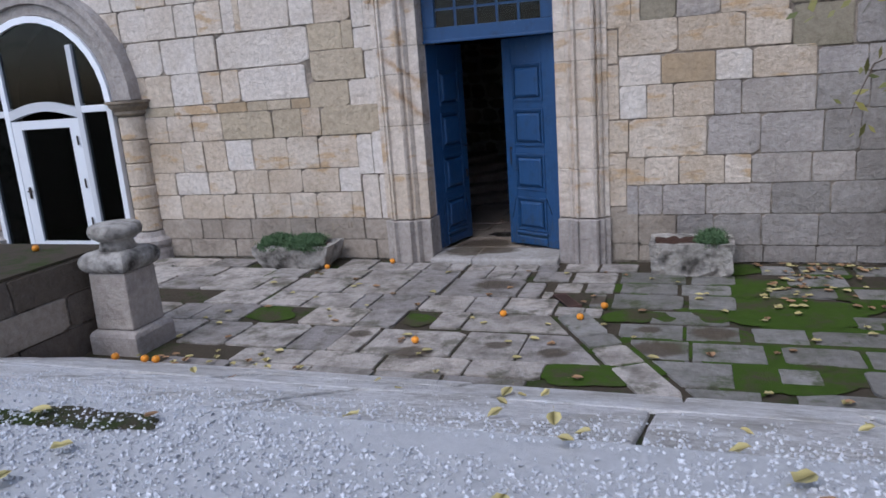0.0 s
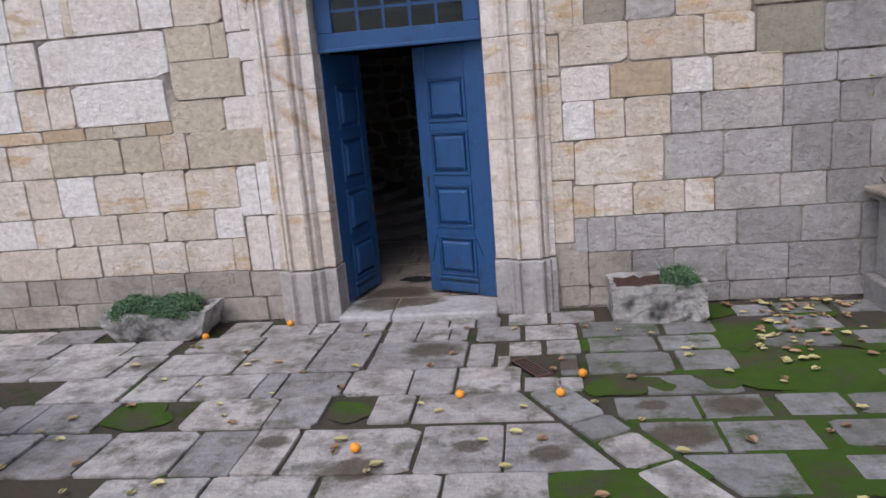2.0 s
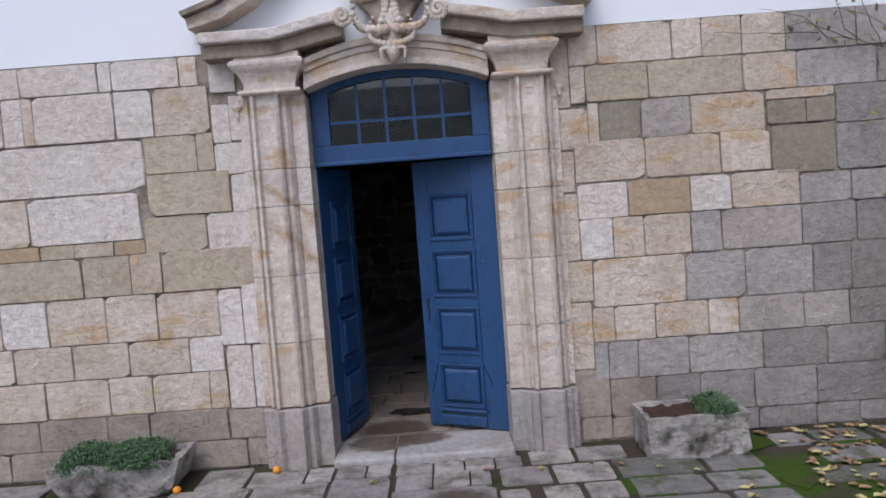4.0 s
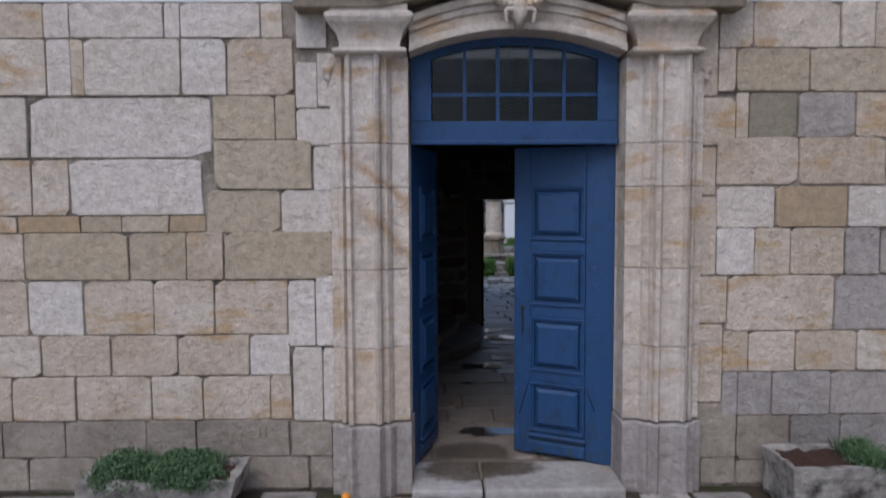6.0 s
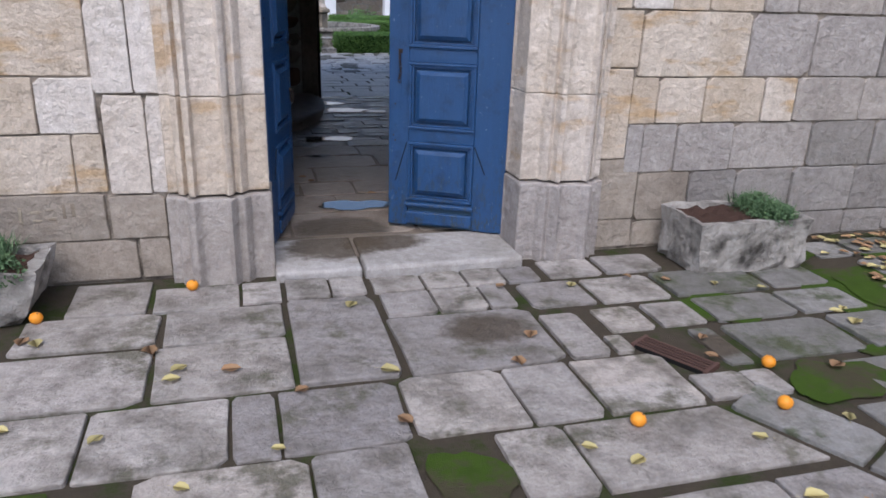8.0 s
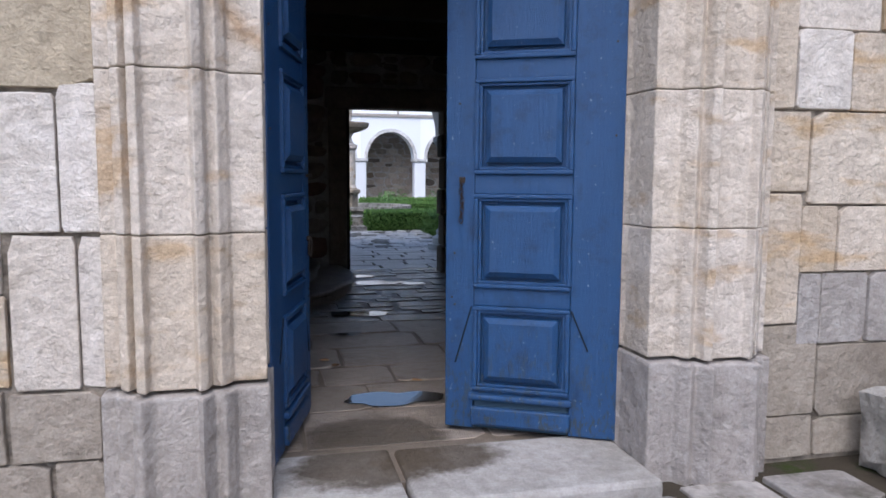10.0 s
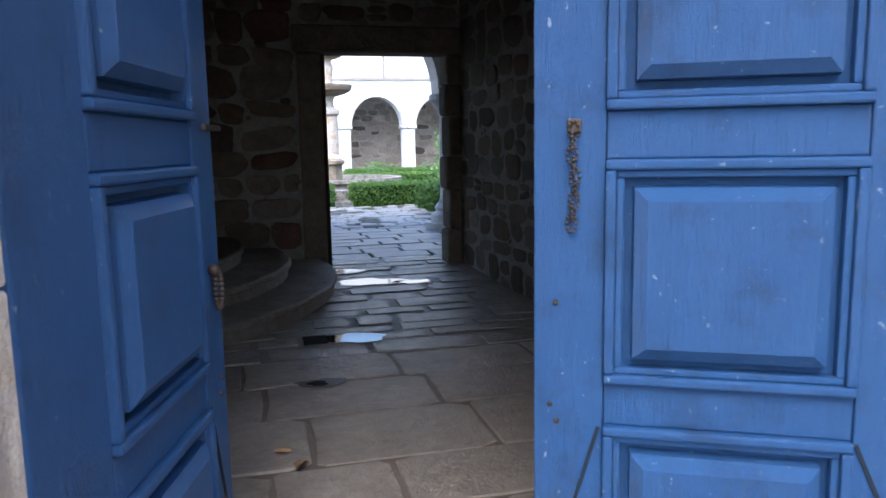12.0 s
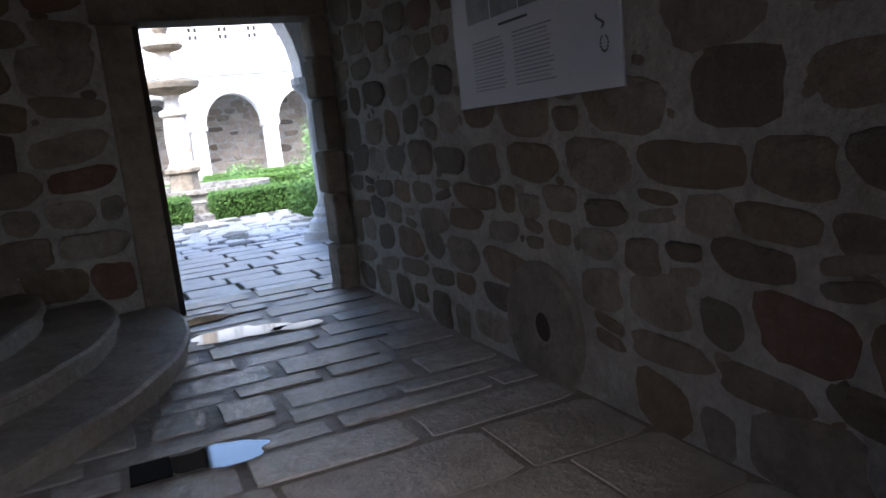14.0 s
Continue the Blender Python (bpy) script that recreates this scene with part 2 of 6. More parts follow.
def blue_mat():
    m, nt, b = mat_base("blue_door_paint", 0.36, 0.5)
    streak = noise_node(nt, 9.0, 6.0, 0.65, (3.0, 3.0, 0.25))
    col = mix(nt, streak, (0.011, 0.050, 0.142), (0.021, 0.080, 0.21))
    wear = ramp(nt, noise_node(nt, 55.0, 5.0, 0.6, (1, 1, 0.7)), [(0.665, (0, 0, 0)), (0.71, (0.8, 0.8, 0.8))])
    col = mix(nt, wear, col, (0.24, 0.30, 0.37))
    dark = ramp(nt, noise_node(nt, 6.0, 8.0, 0.75), [(0.52, (0, 0, 0)), (0.70, (0.85, 0.85, 0.85))])
    col = mix(nt, dark, col, (0.008, 0.031, 0.085))
    # paint flaked off towards the rain-splashed foot
    geo = nt.nodes.new("ShaderNodeNewGeometry")
    sep = nt.nodes.new("ShaderNodeSeparateXYZ")
    nt.links.new(geo.outputs["Position"], sep.inputs[0])
    foot = ramp(nt, sep.outputs[2], [(0.12, (1, 1, 1)), (0.75, (0, 0, 0))])
    flake = ramp(nt, noise_node(nt, 24.0, 9.0, 0.75, (1.6, 1.6, 0.5)), [(0.53, (0, 0, 0)), (0.56, (1, 1, 1))])
    col = mix(nt, mix(nt, 1.0, foot, flake, "MULTIPLY"), col, (0.035, 0.05, 0.065))
    chip = ramp(nt, noise_node(nt, 38.0, 8.0, 0.7, (1.2, 1.2, 0.8)), [(0.645, (0, 0, 0)), (0.67, (1, 1, 1))])
    col = mix(nt, mix(nt, 1.0, foot, chip, "MULTIPLY"), col, (0.26, 0.31, 0.36))
    nt.links.new(col, b.inputs["Base Color"])
    tall = nt.nodes.new("ShaderNodeMath")
    tall.operation = "MULTIPLY_ADD"
    tall.inputs[1].default_value = 0.7
    nt.links.new(noise_node(nt, 11.0, 6.0, 0.65), tall.inputs[0])
    nt.links.new(noise_node(nt, 26.0, 10.0, 0.8, (2.5, 2.5, 0.3)), tall.inputs[2])
    bump(nt, b, tall.outputs[0], 0.9, 0.009)
    return m


def plain(name, a, b_col, rough=0.8, scale=12.0, spec=0.3, metal=0.0, relief=0.003):
    m, nt, b = mat_base(name, rough, spec, metal)
    info = nt.nodes.new("ShaderNodeObjectInfo")
    col = mix(nt, noise_node(nt, scale, 7.0, 0.7), a, b_col)
    v = ramp(nt, info.outputs["Random"], [(0, (0.75, 0.75, 0.75)), (1, (1.15, 1.15, 1.15))])
    col = mix(nt, 1.0, col, v, "MULTIPLY")
    nt.links.new(col, b.inputs["Base Color"])
    bump(nt, b, noise_node(nt, scale * 4, 6.0, 0.7), 0.4, relief)
    return m


def leafy(name, a, b_col, rough=0.6):
    m, nt, b = mat_base(name, rough, 0.3)
    geo = nt.nodes.new("ShaderNodeNewGeometry")
    col = mix(nt, geo.outputs["Random Per Island"], a, b_col)
    nt.links.new(col, b.inputs["Base Color"])
    return m


PLASTER = plain("white_limewash", (0.80, 0.81, 0.83), (0.86, 0.87, 0.88), 0.9, 1.6, 0.2, 0.0, 0.002)
BLUE = blue_mat()
CRACK = plain("dark_open_crack", (0.004, 0.008, 0.014), (0.01, 0.016, 0.024), 0.9, 20.0)
BLUE_BARE = plain("worn_blue_wood", (0.02, 0.045, 0.08), (0.05, 0.09, 0.13), 0.8, 20.0)
IRON = plain("rusted_iron", (0.035, 0.03, 0.028), (0.08, 0.055, 0.04), 0.6, 40.0, 0.4, 0.5)
RUST = plain("rusty_grate", (0.085, 0.045, 0.035), (0.13, 0.075, 0.06), 0.7, 40.0, 0.4, 0.3)
WHITE_FRAME = plain("white_door_paint", (0.76, 0.78, 0.82), (0.82, 0.84, 0.88), 0.4, 6.0)
DARK_WOOD = plain("dark_wood_and_dim_room", (0.028, 0.02, 0.014), (0.06, 0.042, 0.03), 0.8, 8.0)
ORANGE = plain("orange_peel", (0.80, 0.27, 0.015), (0.88, 0.36, 0.03), 0.45, 30.0, 0.4)
LEAF_YELLOW = plain("yellow_leaf", (0.46, 0.37, 0.12), (0.56, 0.50, 0.26), 0.7, 25.0)
LEAF_BROWN = plain("brown_leaf", (0.26, 0.14, 0.07), (0.40, 0.26, 0.14), 0.75, 25.0)
HERB = leafy("planter_herb", (0.04, 0.085, 0.032), (0.105, 0.17, 0.075))
BOX = leafy("boxwood", (0.05, 0.12, 0.018), (0.13, 0.24, 0.05))
# dark green that stands in for the shade between the hedge leaves
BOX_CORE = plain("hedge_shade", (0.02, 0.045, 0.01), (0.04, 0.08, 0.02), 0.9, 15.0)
VINE_LEAF = leafy("creeper_leaf", (0.09, 0.10, 0.03), (0.26, 0.23, 0.07))
TWIG = plain("creeper_twig", (0.10, 0.075, 0.055), (0.16, 0.12, 0.09), 0.9, 30.0)
SIGN_WHITE = plain("sign_panel", (0.40, 0.40, 0.44), (0.44, 0.44, 0.48), 0.5, 3.0)
SIGN_GREY = plain("sign_print", (0.25, 0.25, 0.28), (0.28, 0.28, 0.31), 0.6, 3.0)
SIGN_DARK = plain("sign_photograph", (0.03, 0.03, 0.035), (0.30, 0.29, 0.30), 0.5, 14.0)
SIGN_INK = plain("sign_ink", (0.04, 0.04, 0.045), (0.05, 0.05, 0.05), 0.6, 3.0)


def stain_mat(name, col, soft, gloss):
    m, nt, b = mat_base(name, gloss, 0.5)
    c = mix(nt, noise_node(nt, 12.0, 7.0, 0.7), col, tuple(k * 1.7 for k in col))
    nt.links.new(c, b.inputs["Base Color"])
    bump(nt, b, noise_node(nt, 50.0, 8.0, 0.75), 0.3, soft)
    return m


DAMP = stain_mat("damp_stone", (0.062, 0.048, 0.034), 0.004, 0.4)
STEP_STONE = masonry("step_stone", [(0.36, 0.30, 0.245), (0.32, 0.27, 0.215)], (0.21, 0.17, 0.13), 0.6, 70.0, 2.5, 0.55, 0.014, spec=0.4)
WATER = stain_mat("puddle_water", (0.035, 0.032, 0.03), 0.0003, 0.02)
WATER.node_tree.nodes["Principled BSDF"].inputs["Specular IOR Level"].default_value = 0.9


def glass_mat(name, tint, rough):
    m, nt, b = mat_base(name, rough, 0.5)
    b.inputs["Base Color"].default_value = (*tint, 1)
    b.inputs["Transmission Weight"].default_value = 1.0
    b.inputs["IOR"].default_value = 1.3
    return m


GLASS = glass_mat("window_glass", (0.22, 0.25, 0.26), 0.03)
POOL = glass_mat("fountain_water", (0.5, 0.62, 0.58), 0.05)


# ---- building helpers ----
def empty(name, loc, label, category="", group="", kind=""):
    ob = new(name)
    ob.location = loc
    ob.empty_display_size = 0.1
    return tagged(ob, label, category, group, kind)


def mesh_of(name, bm, mat, smooth=False):
    me = bpy.data.meshes.new(name)
    bm.normal_update()
    bm.to_mesh(me)
    bm.free()
    me.materials.append(mat)
    if smooth:
        for p in me.polygons:
            p.use_smooth = True
    return me


def part(name, bm, material, parent=None, label="", smooth=False, bevel=0.0):
    """One mesh object under a thing or a part; its mesh is given in world metres."""
    ob = new(name, mesh_of(name, bm, material, smooth))
    if parent is not None:
        bpy.context.view_layer.update()
        ob.parent = parent
        ob.matrix_parent_inverse = parent.matrix_world.inverted()
    if label:
        tagged(ob, label)
    if bevel:
        md = ob.modifiers.new("edge", "BEVEL")
        md.width, md.segments, md.limit_method = bevel, 2, "ANGLE"
    return ob


def box(bm, x0, x1, y0, y1, z0, z1):
    v = [bm.verts.new((x, y, z)) for x in (x0, x1) for y in (y0, y1) for z in (z0, z1)]
    for f in ((0, 1, 3, 2), (4, 6, 7, 5), (0, 4, 5, 1), (2, 3, 7, 6), (0, 2, 6, 4), (1, 5, 7, 3)):
        bm.faces.new([v[i] for i in f])
    return v


def boxes(*bs):
    bm = bmesh.new()
    for b in bs:
        box(bm, *b)
    return bm


def turned(bm, profile, cx, cy, segs=24, sx=1.0, sy=1.0, phase=0.0):
    """A body of revolution from (radius, z) pairs, closed at both ends."""
    rings = []
    for r, z in profile:
        rings.append([bm.verts.new((cx + sx * r * math.cos(phase + 2 * math.pi * i / segs), cy + sy * r * math.sin(phase + 2 * math.pi * i / segs), z)) for i in range(segs)])
    for a, b in zip(rings, rings[1:]):
        for i in range(segs):
            j = (i + 1) % segs
            bm.faces.new((a[i], a[j], b[j], b[i]))
    bm.faces.new(list(reversed(rings[0])))
    bm.faces.new(rings[-1])
    return bm


def prism(bm, outline, y0, y1):
    """An outline of (x, z), extruded from y0 to y1."""
    a = [bm.verts.new((x, y0, z)) for x, z in outline]
    b = [bm.verts.new((x, y1, z)) for x, z in outline]
    n = len(a)
    bm.faces.new(a)
    bm.faces.new(list(reversed(b)))
    for i in range(n):
        j = (i + 1) % n
        bm.faces.new((a[j], a[i], b[i], b[j]))
    bmesh.ops.recalc_face_normals(bm, faces=bm.faces[:])
    return bm


def strip(bm, lower, upper, y0, y1):
    """A bar between two rows of (x, z) points, from y0 to y1."""
    rows = [[bm.verts.new((x, y, z)) for x, z in line] for line, y in ((lower, y0), (upper, y0), (upper, y1), (lower, y1))]
    for k in range(4):
        a, b = rows[k], rows[(k + 1) % 4]
        for i in range(len(a) - 1):
            bm.faces.new((a[i], a[i + 1], b[i + 1], b[i]))
    for i in (0, -1):
        bm.faces.new([r[i] for r in rows])
    bmesh.ops.recalc_face_normals(bm, faces=bm.faces[:])
    return bm


def mould(bm, outline, path_z):
    """A shaft with the plan outline (x, y) and heights path_z."""
    a = [bm.verts.new((x, y, path_z[0])) for x, y in outline]
    b = [bm.verts.new((x, y, path_z[1])) for x, y in outline]
    n = len(a)
    for i in range(n):
        j = (i + 1) % n
        bm.faces.new((a[i], a[j], b[j], b[i]))
    bm.faces.new(list(reversed(a)))
    bm.faces.new(b)
    bmesh.ops.recalc_face_normals(bm, faces=bm.faces[:])
    return bm


rng = random.Random(7)
STONES = {}


def unit_stone(mat, kind, k):
    """A unit piece whose worked face looks along -y: an ashlar block, a flagstone or a rubble stone."""
    key = (mat.name, kind, k)
    if key in STONES:
        return STONES[key]
    r = random.Random(hash_of(kind) + 31 * k)
    pts = []
    if kind == "rubble":
        n, p = 18, r.uniform(2.3, 5.0)
        ph = [r.uniform(0, 6.28) for _ in range(3)]
        for i in range(n):
            a = 2 * math.pi * i / n + r.uniform(-0.07, 0.07)
            c, s = math.cos(a), math.sin(a)
            q = (abs(c) ** p + abs(s) ** p) ** (-1 / p) * (0.485 + 0.03 * math.sin(2 * a + ph[0]) + 0.025 * math.sin(3 * a + ph[1]) + 0.015 * math.sin(5 * a + ph[2]) + r.uniform(-0.012, 0.012))
            pts.append((c * q, s * q))
        rims = ((0.5, 1.04), (-0.2, 0.985), (-0.38, 0.93), (-0.47, 0.82), (-0.5, 0.6))
    else:
        j = 0.016 if kind == "ashlar" else 0.022
        cut = 0.05
        for sx, sz in ((-1, -1), (1, -1), (1, 1), (-1, 1)):
            cx, cz = sx * (0.5 - r.uniform(0, j)), sz * (0.5 - r.uniform(0, j))
            worn = r.choice((0.35, 0.5, 0.9, 1.9))
            c1, c2 = cut * worn * r.uniform(0.7, 1.2), cut * worn * r.uniform(0.7, 1.2)
            pair = [(cx - sx * c1, cz), (cx, cz - sz * c2)]
            if sx * sz < 0:
                pair.reverse()
            pts += pair
        mids = []
        order = sorted(pts, key=lambda p: math.atan2(p[1], p[0]))
        for a, b in zip(order, order[1:] + order[:1]):
            mids.append(a)
            if math.hypot(a[0] - b[0], a[1] - b[1]) > 0.5:
                mids.append(((a[0] + b[0]) / 2 + r.uniform(-j, j) * 0.6, (a[1] + b[1]) / 2 + r.uniform(-j, j) * 0.6))
        pts = mids
        rims = ((0.5, 1.0), (-0.30, 1.0), (-0.44, 0.993), (-0.5, 0.975)) if kind == "ashlar" else ((0.5, 1.0), (-0.36, 1.0), (-0.46, 0.994), (-0.5, 0.98))
    bm = bmesh.new()
    rings = [[bm.verts.new((x * f, y, z * f)) for x, z in pts] for y, f in rims]
    for a, b in zip(rings, rings[1:]):
        for i in range(len(a)):
            m = (i + 1) % len(a)
            bm.faces.new((a[i], a[m], b[m], b[i]))
    bm.faces.new(rings[-1])
    bmesh.ops.recalc_face_normals(bm, faces=bm.faces[:])
    me = mesh_of(kind, bm, mat, kind == "rubble")
    STONES[key] = me
    return me


def hash_of(text):
    return sum((i + 1) * ord(c) for i, c in enumerate(text))


TURN_TO = {"-y": (0, 0, 0), "+z": (-math.pi / 2, 0, 0), "+x": (0, 0, math.pi / 2), "-x": (0, 0, -math.pi / 2), "+y": (0, 0, math.pi)}


def piece(name, parent, mat, kind, at, size, face="-y", lean=0.0, spin=0.0):
    """One stone: its worked face is centred at the place given; size is width, thickness, height of the face."""
    ob = new(name, unit_stone(mat, kind, rng.randrange(7)))
    w, d, h = size
    e = Euler(TURN_TO[face])
    q = e.to_matrix() @ Euler((rng.uniform(-lean, lean), spin, rng.uniform(-lean, lean))).to_matrix()
    centre = Vector(at) - q @ Vector((0, -0.5 * d, 0))
    ob.parent = parent
    if parent.parent is None:
        ob.matrix_parent_inverse = Matrix.Translation(-parent.location)
    ob.matrix_basis = Matrix.LocRotScale(centre, q.to_quaternion(), (w, d, h))
    return ob


def courses(rows):
    for z0, z1, xs in rows:
        for a, b in zip(xs, xs[1:]):
            yield a, b, z0, z1


def cut_row(x0, x1, lo, hi, r):
    xs = [x0]
    while x1 - xs[-1] > hi:
        xs.append(xs[-1] + r.uniform(lo, hi))
    if x1 - xs[-1] < lo * 0.6 and len(xs) > 1:
        xs.pop()
    return xs + [x1]


def blades(bm, cx, cy, cz, n, sx, sy, hgt, wid, r, droop=0.4, base=0.0):
    """Small pointed leaves that grow from a patch."""
    for _ in range(n):
        x, y = cx + r.uniform(-sx, sx), cy + r.uniform(-sy, sy)
        a, t = r.uniform(0, 6.283), r.uniform(0.3, 1.2) * droop
        h = hgt * r.uniform(0.5, 1.1)
        z = cz + r.uniform(0, base)
        d = Vector((math.cos(a) * t, math.sin(a) * t, 1)).normalized() * h
        s = Vector((-math.sin(a), math.cos(a), 0)) * wid
        p = Vector((x, y, z))
        v = [bm.verts.new(q) for q in (p, p + d * 0.5 + s, p + d, p + d * 0.5 - s)]
        bm.faces.new(v)


def leaflets(bm, n, place, size, r):
    """Small folded leaves at the places that place(r) gives."""
    for _ in range(n):
        p = Vector(place(r))
        u = Vector((r.gauss(0, 1), r.gauss(0, 1), r.gauss(0, 1))).normalized()
        w = u.orthogonal().normalized()
        s = size * r.uniform(0.6, 1.3)
        v = [bm.verts.new(q) for q in (p - u * s, p + w * s * 0.5, p + u * s, p - w * s * 0.5)]
        bm.faces.new(v)


def blob(bm, cx, cy, z, rx, ry, r, n=22, rough=0.25):
    """A flat patch with an uneven outline."""
    ph = [r.uniform(0, 6.28) for _ in range(4)]
    v = []
    for i in range(n):
        a = 2 * math.pi * i / n
        q = 1 + rough * (0.5 * math.sin(2 * a + ph[0]) + 0.35 * math.sin(3 * a + ph[1]) + 0.3 * math.sin(5 * a + ph[2]) + 0.2 * math.sin(8 * a + ph[3]))
        v.append(bm.verts.new((cx + rx * q * math.cos(a), cy + ry * q * math.sin(a), z)))
    bm.faces.new(v)
    return bm

# ---- the large structure ----
DOOR_L, DOOR_R = -3.24, -1.52
SILL = 0.065

ground = new("ground", mesh_of("ground", boxes((-400, 400, -400, 400, -0.6, -0.12)), SOIL))
tagged(ground, "damp earth with moss under the courtyard paving", "ground", kind="structure")

pavement = empty("pavement", (0, 7, 0), "worn grey granite flagstones with mossy joints", "paving", kind="structure")
bm = boxes((-13.5, 9, 4.2, FACE + 0.02, -0.118, -0.022))
part("paving_bed", bm, SOIL, pavement, "dark soil and moss in the joints")
bm = bmesh.new()
r0 = random.Random(3)
for _ in range(90):
    x, y = r0.uniform(-0.8, 4.5), r0.uniform(5.2, 8.6)
    blob(bm, x, y, -0.010 + r0.uniform(-0.004, 0.006), r0.uniform(0.15, 0.5), r0.uniform(0.12, 0.35), r0)
for x, y, a, b in ((-2.58, 6.48, 0.16, 0.2), (-4.3, 6.5, 0.3, 0.25), (-4.6, 7.1, 0.25, 0.2), (-0.8, 5.35, 0.35, 0.22), (-0.45, 6.8, 0.3, 0.18), (0.85, 7.25, 0.42, 0.22), (1.15, 7.1, 0.5, 0.3), (0.9, 6.8, 0.5, 0.2), (-0.58, 6.82, 0.2, 0.2), (0.7, 5.45, 0.4, 0.22), (0.6, 7.75, 0.14, 0.3), (1.9, 7.6, 0.5, 0.3), (-5.3, 8.0, 0.4, 0.2)):
    blob(bm, x, y, -0.006 + 0.0007 * x, a, b, r0)
part("moss_patch", bm, MOSS, pavement, "bright green moss between the flagstones")

# gravel terrace and the stone ramp that leads down from it
TOP, FOOT = 1.08, 5.08
terrace = new("gravel_terrace", mesh_of("gravel_terrace", boxes((-14, 10, -30, 2.36, -0.11, TOP - 0.012)), GRAVEL_BED))
tagged(terrace, "raised terrace covered with pale grey gravel", "terrace", kind="structure")
ramp_ob = empty("stone_ramp", (-1.5, 3.7, 0), "sloping ramp of pale worn stone slabs", "ramp", kind="structure")


def ramp_z(y):
    return max(-0.02, (FOOT - y) / (FOOT - 2.3) * TOP)


bm = bmesh.new()
sec = [(2.3, TOP - 0.03), (FOOT, -0.03), (FOOT, -0.115), (2.3, -0.115)]
a = [bm.verts.new((-5.5, y, z)) for y, z in sec]
b = [bm.verts.new((10, y, z)) for y, z in sec]
bm.faces.new(a), bm.faces.new(list(reversed(b)))
for i in range(4):
    bm.faces.new((a[i], b[i], b[(i + 1) % 4], a[(i + 1) % 4]))
bmesh.ops.recalc_face_normals(bm, faces=bm.faces[:])
part("ramp_bed", bm, SOIL, ramp_ob)

r0 = random.Random(14)
for _ in range(16):
    bm = blob(bmesh.new(), r0.uniform(-4.9, -2.2), r0.uniform(2.0, 2.22), TOP - 0.008 + r0.uniform(0, 0.004), r0.uniform(0.12, 0.35), r0.uniform(0.06, 0.14), r0, 26, 0.3)
    part("moss_strip", bm, SOIL, ramp_ob, "dark earth and moss along the gravel")

# gravel stones
bm = bmesh.new()
r0 = random.Random(11)
for _ in range(17000):
    x, y = r0.uniform(-4.6, 3.5), 2.45 - abs(r0.gauss(0, 0.75))
    if y > 2.22 + 0.10 * math.sin(2.3 * x) + r0.uniform(-0.1, 0.1):
        continue
    s = r0.uniform(0.006, 0.014)
    p = Vector((x, y, TOP - 0.012 + s * 0.4))
    q = Euler((r0.uniform(0, 6), r0.uniform(0, 6), 0)).to_matrix()
    v = [bm.verts.new(p + q @ Vector(c)) for c in ((s, 0, 0), (-s * 0.8, 0.1 * s, 0), (0, s, 0), (0, -s * 0.9, 0), (0, 0, s * 0.8), (0.1 * s, 0, -s * 0.8))]
    for i, j, k in ((0, 2, 4), (2, 1, 4), (1, 3, 4), (3, 0, 4)):
        bm.faces.new((v[i], v[j], v[k]))
for _ in range(2600):
    x, y = r0.uniform(-4.6, 3.5), 2.25 + abs(r0.gauss(0, 0.5))
    s = r0.uniform(0.004, 0.011)
    p = Vector((x, y, max(0.01, ramp_z(y)) + s * 0.3))
    q = Euler((r0.uniform(0, 6), r0.uniform(0, 6), 0)).to_matrix()
    v = [bm.verts.new(p + q @ Vector(c)) for c in ((s, 0, 0), (-s * 0.8, 0.1 * s, 0), (0, s, 0), (0, -s * 0.9, 0), (0, 0, s * 0.8), (0.1 * s, 0, -s * 0.8))]
    for i, j, k in ((0, 2, 4), (2, 1, 4), (1, 3, 4), (3, 0, 4), (2, 0, 5), (1, 2, 5), (3, 1, 5), (0, 3, 5)):
        bm.faces.new((v[i], v[j], v[k]))
GRAVEL = leafy("gravel_chips", (0.46, 0.47, 0.50), (0.74, 0.75, 0.78), 0.85)
tagged(part("gravel", bm, GRAVEL, None), "loose pale grey gravel chips on the terrace", "gravel", kind="stuff")

# facade: mortar core with its openings, ashlar face, limewashed storey above
ARCH_X, ARCH_R, ARCH_Z = -9.32, 1.32, 2.35


def arch_points(cx, r, zs, n=16, rise=None):
    rise = r if rise is None else rise
    return [(cx - r * math.cos(math.pi * i / n), zs + rise * math.sin(math.pi * i / n)) for i in range(n + 1)]


wall_left = empty("wall_left", (-6, FACE + 0.3, 0), "cream and ochre granite ashlar facade wall", "wall", kind="structure")
wall_right = empty("wall_right", (2, FACE + 0.3, 0), "cream and grey granite ashlar facade wall", "wall", kind="structure")
WALL_TOP, BACK = 3.86, 9.55
FRONT = FACE + 0.022
ap = arch_points(ARCH_X, ARCH_R, ARCH_Z)
bm = boxes((-14, ARCH_X - ARCH_R, FRONT, BACK, -0.1, WALL_TOP), (ARCH_X + ARCH_R, DOOR_L, FRONT, BACK, -0.1, WALL_TOP))
strip(bm, ap, [(x, WALL_TOP) for x, z in ap], FRONT, BACK)
part("wall_core", bm, MORTAR, wall_left)
dp = arch_points((DOOR_L + DOOR_R) / 2, (DOOR_R - DOOR_L) / 2, 3.46, 12, 0.17)
part("wall_core", boxes((DOOR_R, 12, FRONT, BACK, -0.1, WALL_TOP)), MORTAR, wall_right)
wall_over = new("wall_over_door", mesh_of("wall_over_door", strip(bmesh.new(), dp, [(x, WALL_TOP) for x, z in dp], FRONT, BACK), MORTAR))
tagged(wall_over, "stone masonry over the door opening", "wall", kind="structure")
